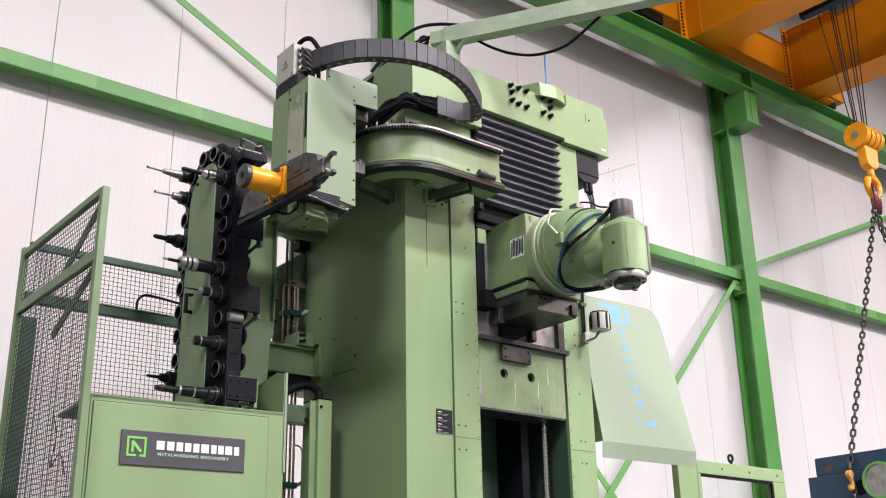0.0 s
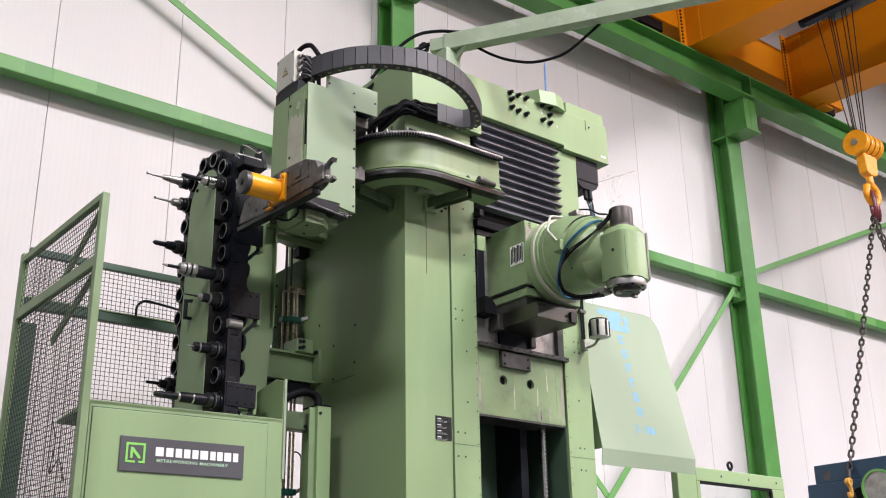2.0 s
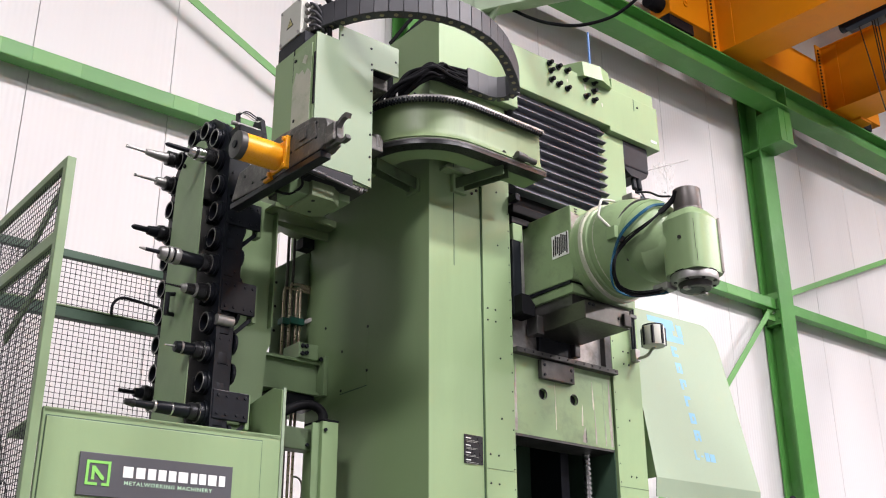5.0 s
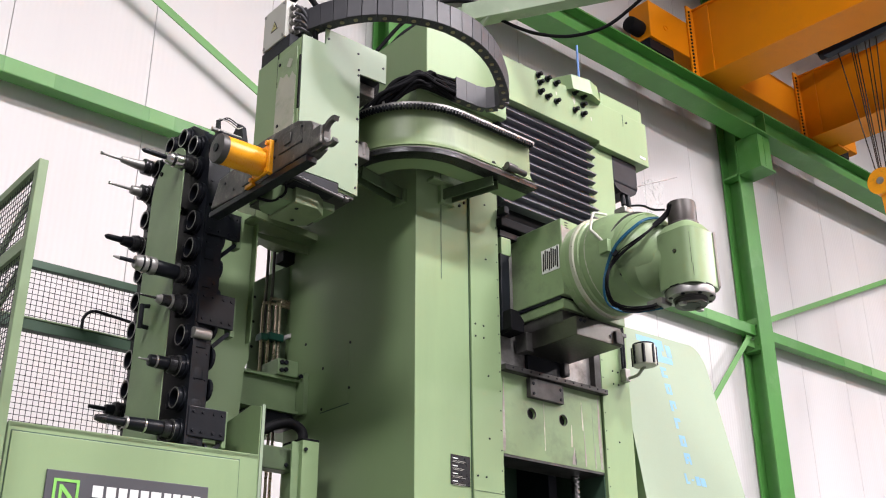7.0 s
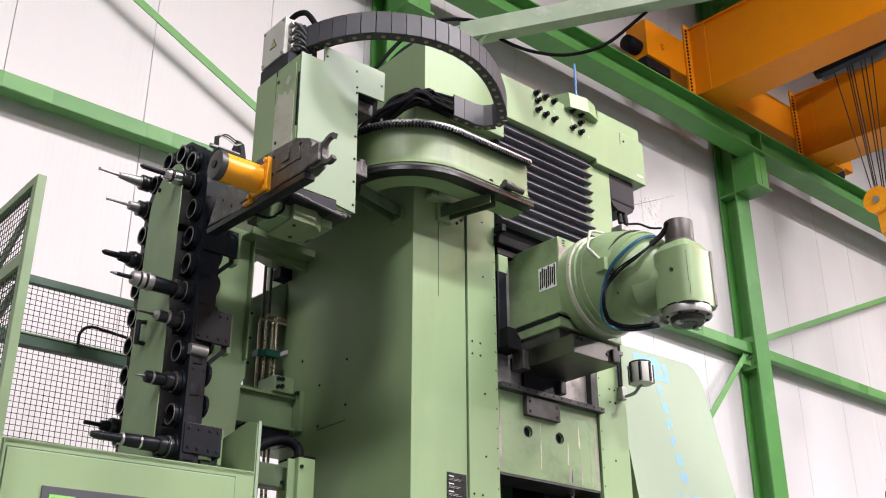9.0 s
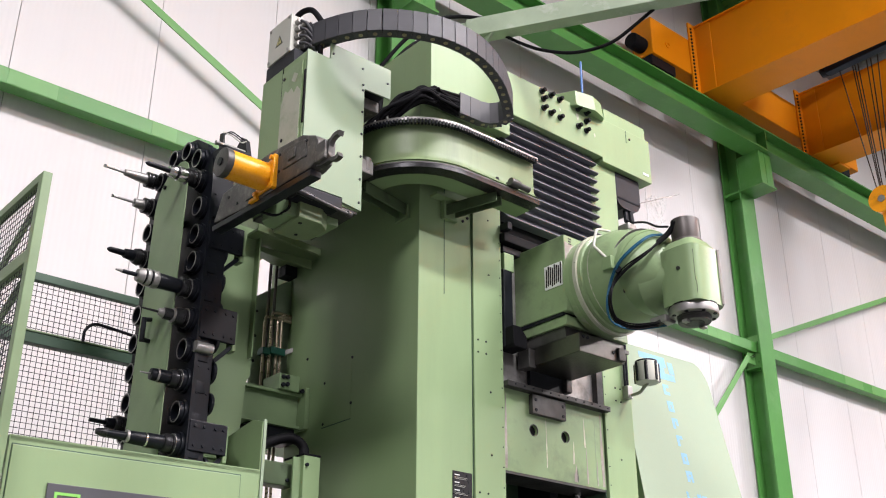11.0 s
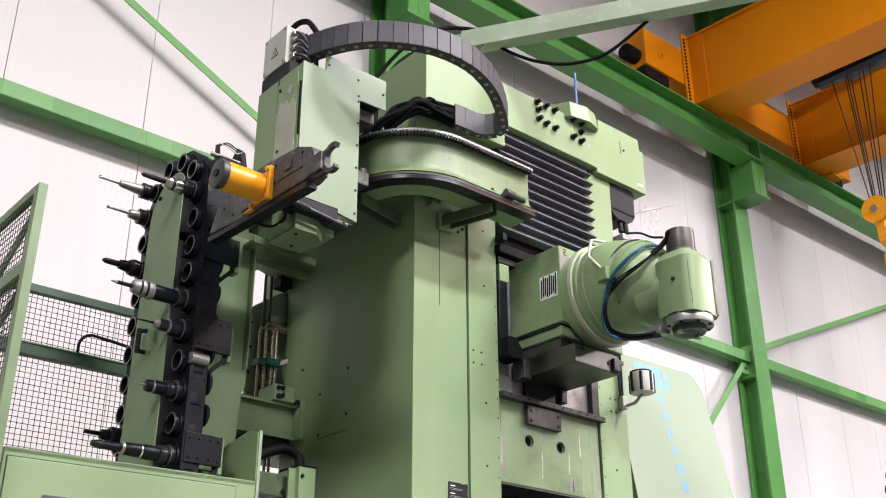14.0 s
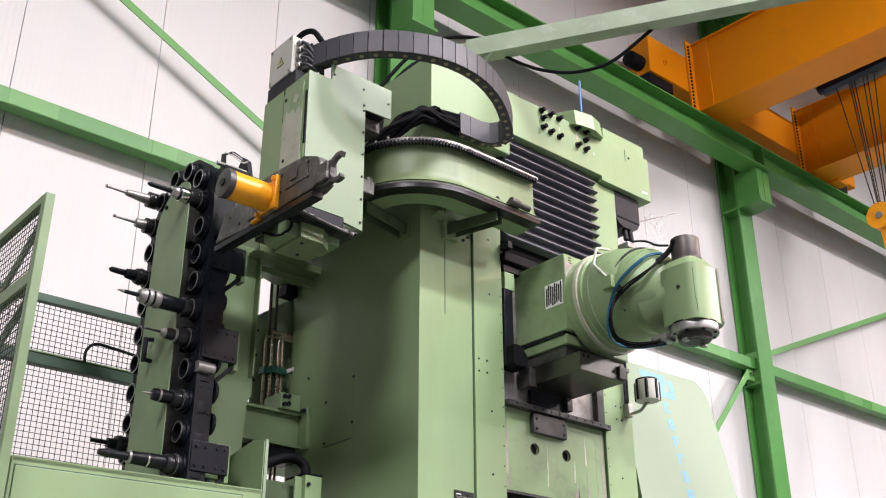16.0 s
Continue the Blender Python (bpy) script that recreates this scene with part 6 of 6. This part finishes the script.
for z in (3.54, 2.45):
    tp("pipe_clamp", box(3.41, 3.455, 5.585, 5.64, z, z + 0.035, 0.003), TEAL)
    tp("pipe_clamp", box(3.455, 3.545, 5.58, 5.64, z + 0.01, z + 0.047, 0.003), TEAL)
    tp("clamp_arm", beam((3.545, 5.60, z + 0.03), (3.605, 5.57, z + 0.06), 0.018, 0.022), STEEL_DULL)
for i in range(4):
    tp("pipe", cyl((3.20 + 0.025 * i, 5.66, 0.4), (3.20 + 0.025 * i, 5.66, 3.12), 0.007, 8), COPPER, smooth=True)
tp("pipe", tube([(3.53, 5.62, 2.73), (3.575, 5.62, 2.725), (3.597, 5.62, 2.69), (3.598, 5.62, 2.60), (3.598, 5.62, 2.3)], 0.005, 8), CAP_STEEL, smooth=True)

DO = (3.42, 5.1, 0)
duct = thing("cable_duct", "green sheet cable duct on the column side with hose", "cable duct", at=DO)
dp = placed(duct, DO)
dp("duct", box(3.345, 3.435, 5.035, 5.20, 0, 2.895, 0.004), GREEN)
dp("duct_cap", box(3.343, 3.437, 5.033, 5.202, 2.893, 2.903, 0.002), RUBBER, "dark rubber rim")
dp("duct_wing", box(3.305, 3.35, 5.06, 5.07, 0, 2.885), GREEN_GUARD)
dp("hose", tube([(3.40, 5.14, 2.86), (3.42, 5.16, 2.96), (3.36, 5.18, 3.0), (3.26, 5.2, 2.97), (3.17, 5.22, 2.90), (3.12, 5.24, 2.80)], 0.024, 12), RUBBER, "thick black rubber hose", smooth=True)
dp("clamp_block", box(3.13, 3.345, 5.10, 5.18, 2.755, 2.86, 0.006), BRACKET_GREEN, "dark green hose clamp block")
bolts([Vector(p) - Vector(DO) for p in ((3.30, 5.10, 2.78), (3.33, 5.10, 2.84), (3.36, 5.035, 2.85))], (0, -1, 0), 0.009, 0.01, duct)

# ---- pendant boom on top of the machine ----
OO = (4.03, 4.58, 5.04)
boom = thing("pendant_boom", "weathered pale green square tube boom over the machine", "boom", at=OO)
op = placed(boom, OO)
u = Vector((0.522, -0.853, 0))
start = Vector((4.005, 4.62, 5.308))
op("boom_tube", beam(start, start + u * 3.4, 0.085, 0.115, 0.004), BOOM_GREEN)
op("end_cap", beam(start - u * 0.10, start + u * 0.004, 0.07, 0.09, 0.004), BOOM_GREEN)
op("foot_post", box(3.96, 4.08, 4.56, 4.68, 5.04, 5.252, 0.006), BOOM_GREEN)
op("gusset", prism([(4.46, 5.25), (4.66, 5.25), (4.66, 5.10)], "x", 4.045, 4.06), BOOM_GREEN)
op("cable_clip", ring(start - u * 0.16 + Vector((0, 0, 0.02)), (0.85, 0.52, 0), 0.035, 0.024, 0.03), BLACK_STEEL)
op("cable", tube([(4.14, 4.46, 5.26), (4.194, 4.382, 5.19), (4.252, 4.286, 5.125), (4.33, 4.159, 5.076), (4.408, 4.032, 5.076), (4.466, 3.936, 5.113), (4.546, 3.806, 5.222), (4.60, 3.72, 5.30)], 0.0095, 10), RUBBER, "black sagging cable", smooth=True)
op("cable", tube([(3.62, 4.92, 5.06), (3.72, 4.82, 5.24), (3.83, 4.72, 5.36), (3.95, 4.64, 5.40), (4.06, 4.54, 5.385)], 0.011, 10), RUBBER, "black cable", smooth=True)

# ---- splash hood and door on the far side of the machine ----
HO = (5.4, 4.5, 2.6)
hood = thing("splash_hood", "pale green sloping sheet hood with blue lettering shapes", "machine guard", at=HO)
hp = placed(hood, HO)
TL, TR, BR, BL = Vector((5.10, 4.645, 3.752)), Vector((5.92, 4.645, 3.769)), Vector((6.032, 4.5, 2.749)), Vector((5.119, 4.5, 2.741))
nrm = (TR - TL).cross(BL - TL).normalized()
nrm = nrm if nrm.y < 0 else -nrm


def slab(corners, thick, mat, name, n, label=""):
    b = bmesh.new()
    lo = [b.verts.new(c) for c in corners]
    hi = [b.verts.new(c - n * thick) for c in corners]
    b.faces.new(lo)
    b.faces.new(hi)
    for i in range(len(corners)):
        j = (i + 1) % len(corners)
        b.faces.new((lo[i], lo[j], hi[j], hi[i]))
    return hp(name, b, mat, label)


across, along_edge = (TL - TR).normalized(), (BR - TR).normalized()
round_corner = [TR + across * 0.11 * (1 - math.sin(a)) + along_edge * 0.15 * (1 - math.cos(a)) for a in [math.pi / 2 * k / 6 for k in range(7)]]
slab([TL] + round_corner + [BR, BL], 0.004, GREEN_PALE, "sloping_sheet", nrm)
down = Vector((0, 0.012, -0.102))
slab([BL, BR, BR + down, BL + down], 0.004, GREEN_PALE, "front_lip", Vector((0, -1, 0)))
# darker green than the sloping sheet: the side's shade is in its colour
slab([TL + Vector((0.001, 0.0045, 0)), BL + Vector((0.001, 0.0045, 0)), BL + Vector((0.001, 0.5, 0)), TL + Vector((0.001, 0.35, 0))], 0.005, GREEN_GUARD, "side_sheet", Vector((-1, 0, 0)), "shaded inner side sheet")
hp("back_frame", box(5.16, 5.86, 4.665, 4.70, 3.0, 3.66), GREEN_GUARD)


def on_hood(u, v):
    a = TL.lerp(TR, u)
    c = BL.lerp(BR, u)
    return a.lerp(c, v) + nrm * 0.0007


def hood_bar(u0, u1, v0, v1, name="letter_bar", skew=0.0):
    cs = [on_hood(u0, v0), on_hood(u1, v0), on_hood(u1 + skew, v1), on_hood(u0 + skew, v1)]
    slab(cs, 0.0006, LETTER_BLUE, name, nrm)


hood_bar(0.25, 0.53, 0.026, 0.062, "emblem_block")
hood_bar(0.36, 0.47, 0.062, 0.165, "emblem_block")
hood_bar(0.47, 0.53, 0.062, 0.09, "emblem_block")
hood_bar(0.47, 0.60, 0.125, 0.165, "emblem_block")
hood_bar(0.555, 0.61, 0.048, 0.12, "emblem_block")
hood_bar(0.47, 0.50, 0.09, 0.125, "emblem_block")
for k in range(6):
    q, v, w = 0.438 + 0.004 * k, 0.196 + 0.0995 * k, 0.062
    hood_bar(q, q + 0.026, v, v + 0.062)
    hood_bar(q + 0.026, q + w, v, v + 0.019)
    if k in (1, 2, 4, 5):
        hood_bar(q + 0.043, q + w, v + 0.019, v + 0.062 - 0.02 * (k == 2))
    if k in (0, 1, 4):
        hood_bar(q + 0.026, q + 0.043 + 0.019 * (k == 0), v + 0.045, v + 0.062)
    if k == 5:
        hood_bar(q + 0.026, q + 0.043, v + 0.03, v + 0.045)
hood_bar(0.412, 0.432, 0.812, 0.868)
hood_bar(0.432, 0.452, 0.855, 0.868)
hood_bar(0.472, 0.495, 0.838, 0.848)
hood_bar(0.515, 0.555, 0.818, 0.868)
hood_bar(0.562, 0.612, 0.822, 0.868)

RO = (6.9, 4.85, 0)
gate = thing("machine_door", "green sliding machine door with window and lifting eye", "machine door", at=RO)
rp = placed(gate, RO)
rp("post", box(6.22, 6.428, 4.82, 4.88, 0, 2.775, 0.006), GREEN)
rp("top_rail", box(6.43, 7.50, 4.82, 4.88, 2.675, 2.775, 0.006), GREEN)
rp("post", box(7.33, 7.50, 4.82, 4.88, 0, 2.675, 0.006), GREEN)
rp("post", box(6.43, 6.47, 4.82, 4.88, 0, 2.675, 0.006), GREEN)
rp("bottom_panel", box(6.47, 7.33, 4.83, 4.87, 0, 1.5), GREEN)
rp("window_pane", box(6.47, 7.33, 4.85, 4.856, 1.5, 2.675), PANE)
rp("window_seal", box(6.47, 7.33, 4.815, 4.83, 2.655, 2.677), RUBBER)
rp("window_seal", box(7.31, 7.335, 4.815, 4.83, 1.5, 2.66), RUBBER)
rp("lifting_eye", ring((6.87, 4.85, 2.82), (0, -1, 0), 0.032, 0.018, 0.014), BLACK_STEEL, "black lifting eye", smooth=True)
rp("eye_shank", cyl((6.87, 4.843, 2.773), (6.87, 4.843, 2.80), 0.012, 10), BLACK_STEEL)
bolts([Vector((x, 4.82, 2.725)) - Vector(RO) for x in (6.72, 7.05, 7.4)], (0, -1, 0), 0.009, 0.004, gate, STEEL)
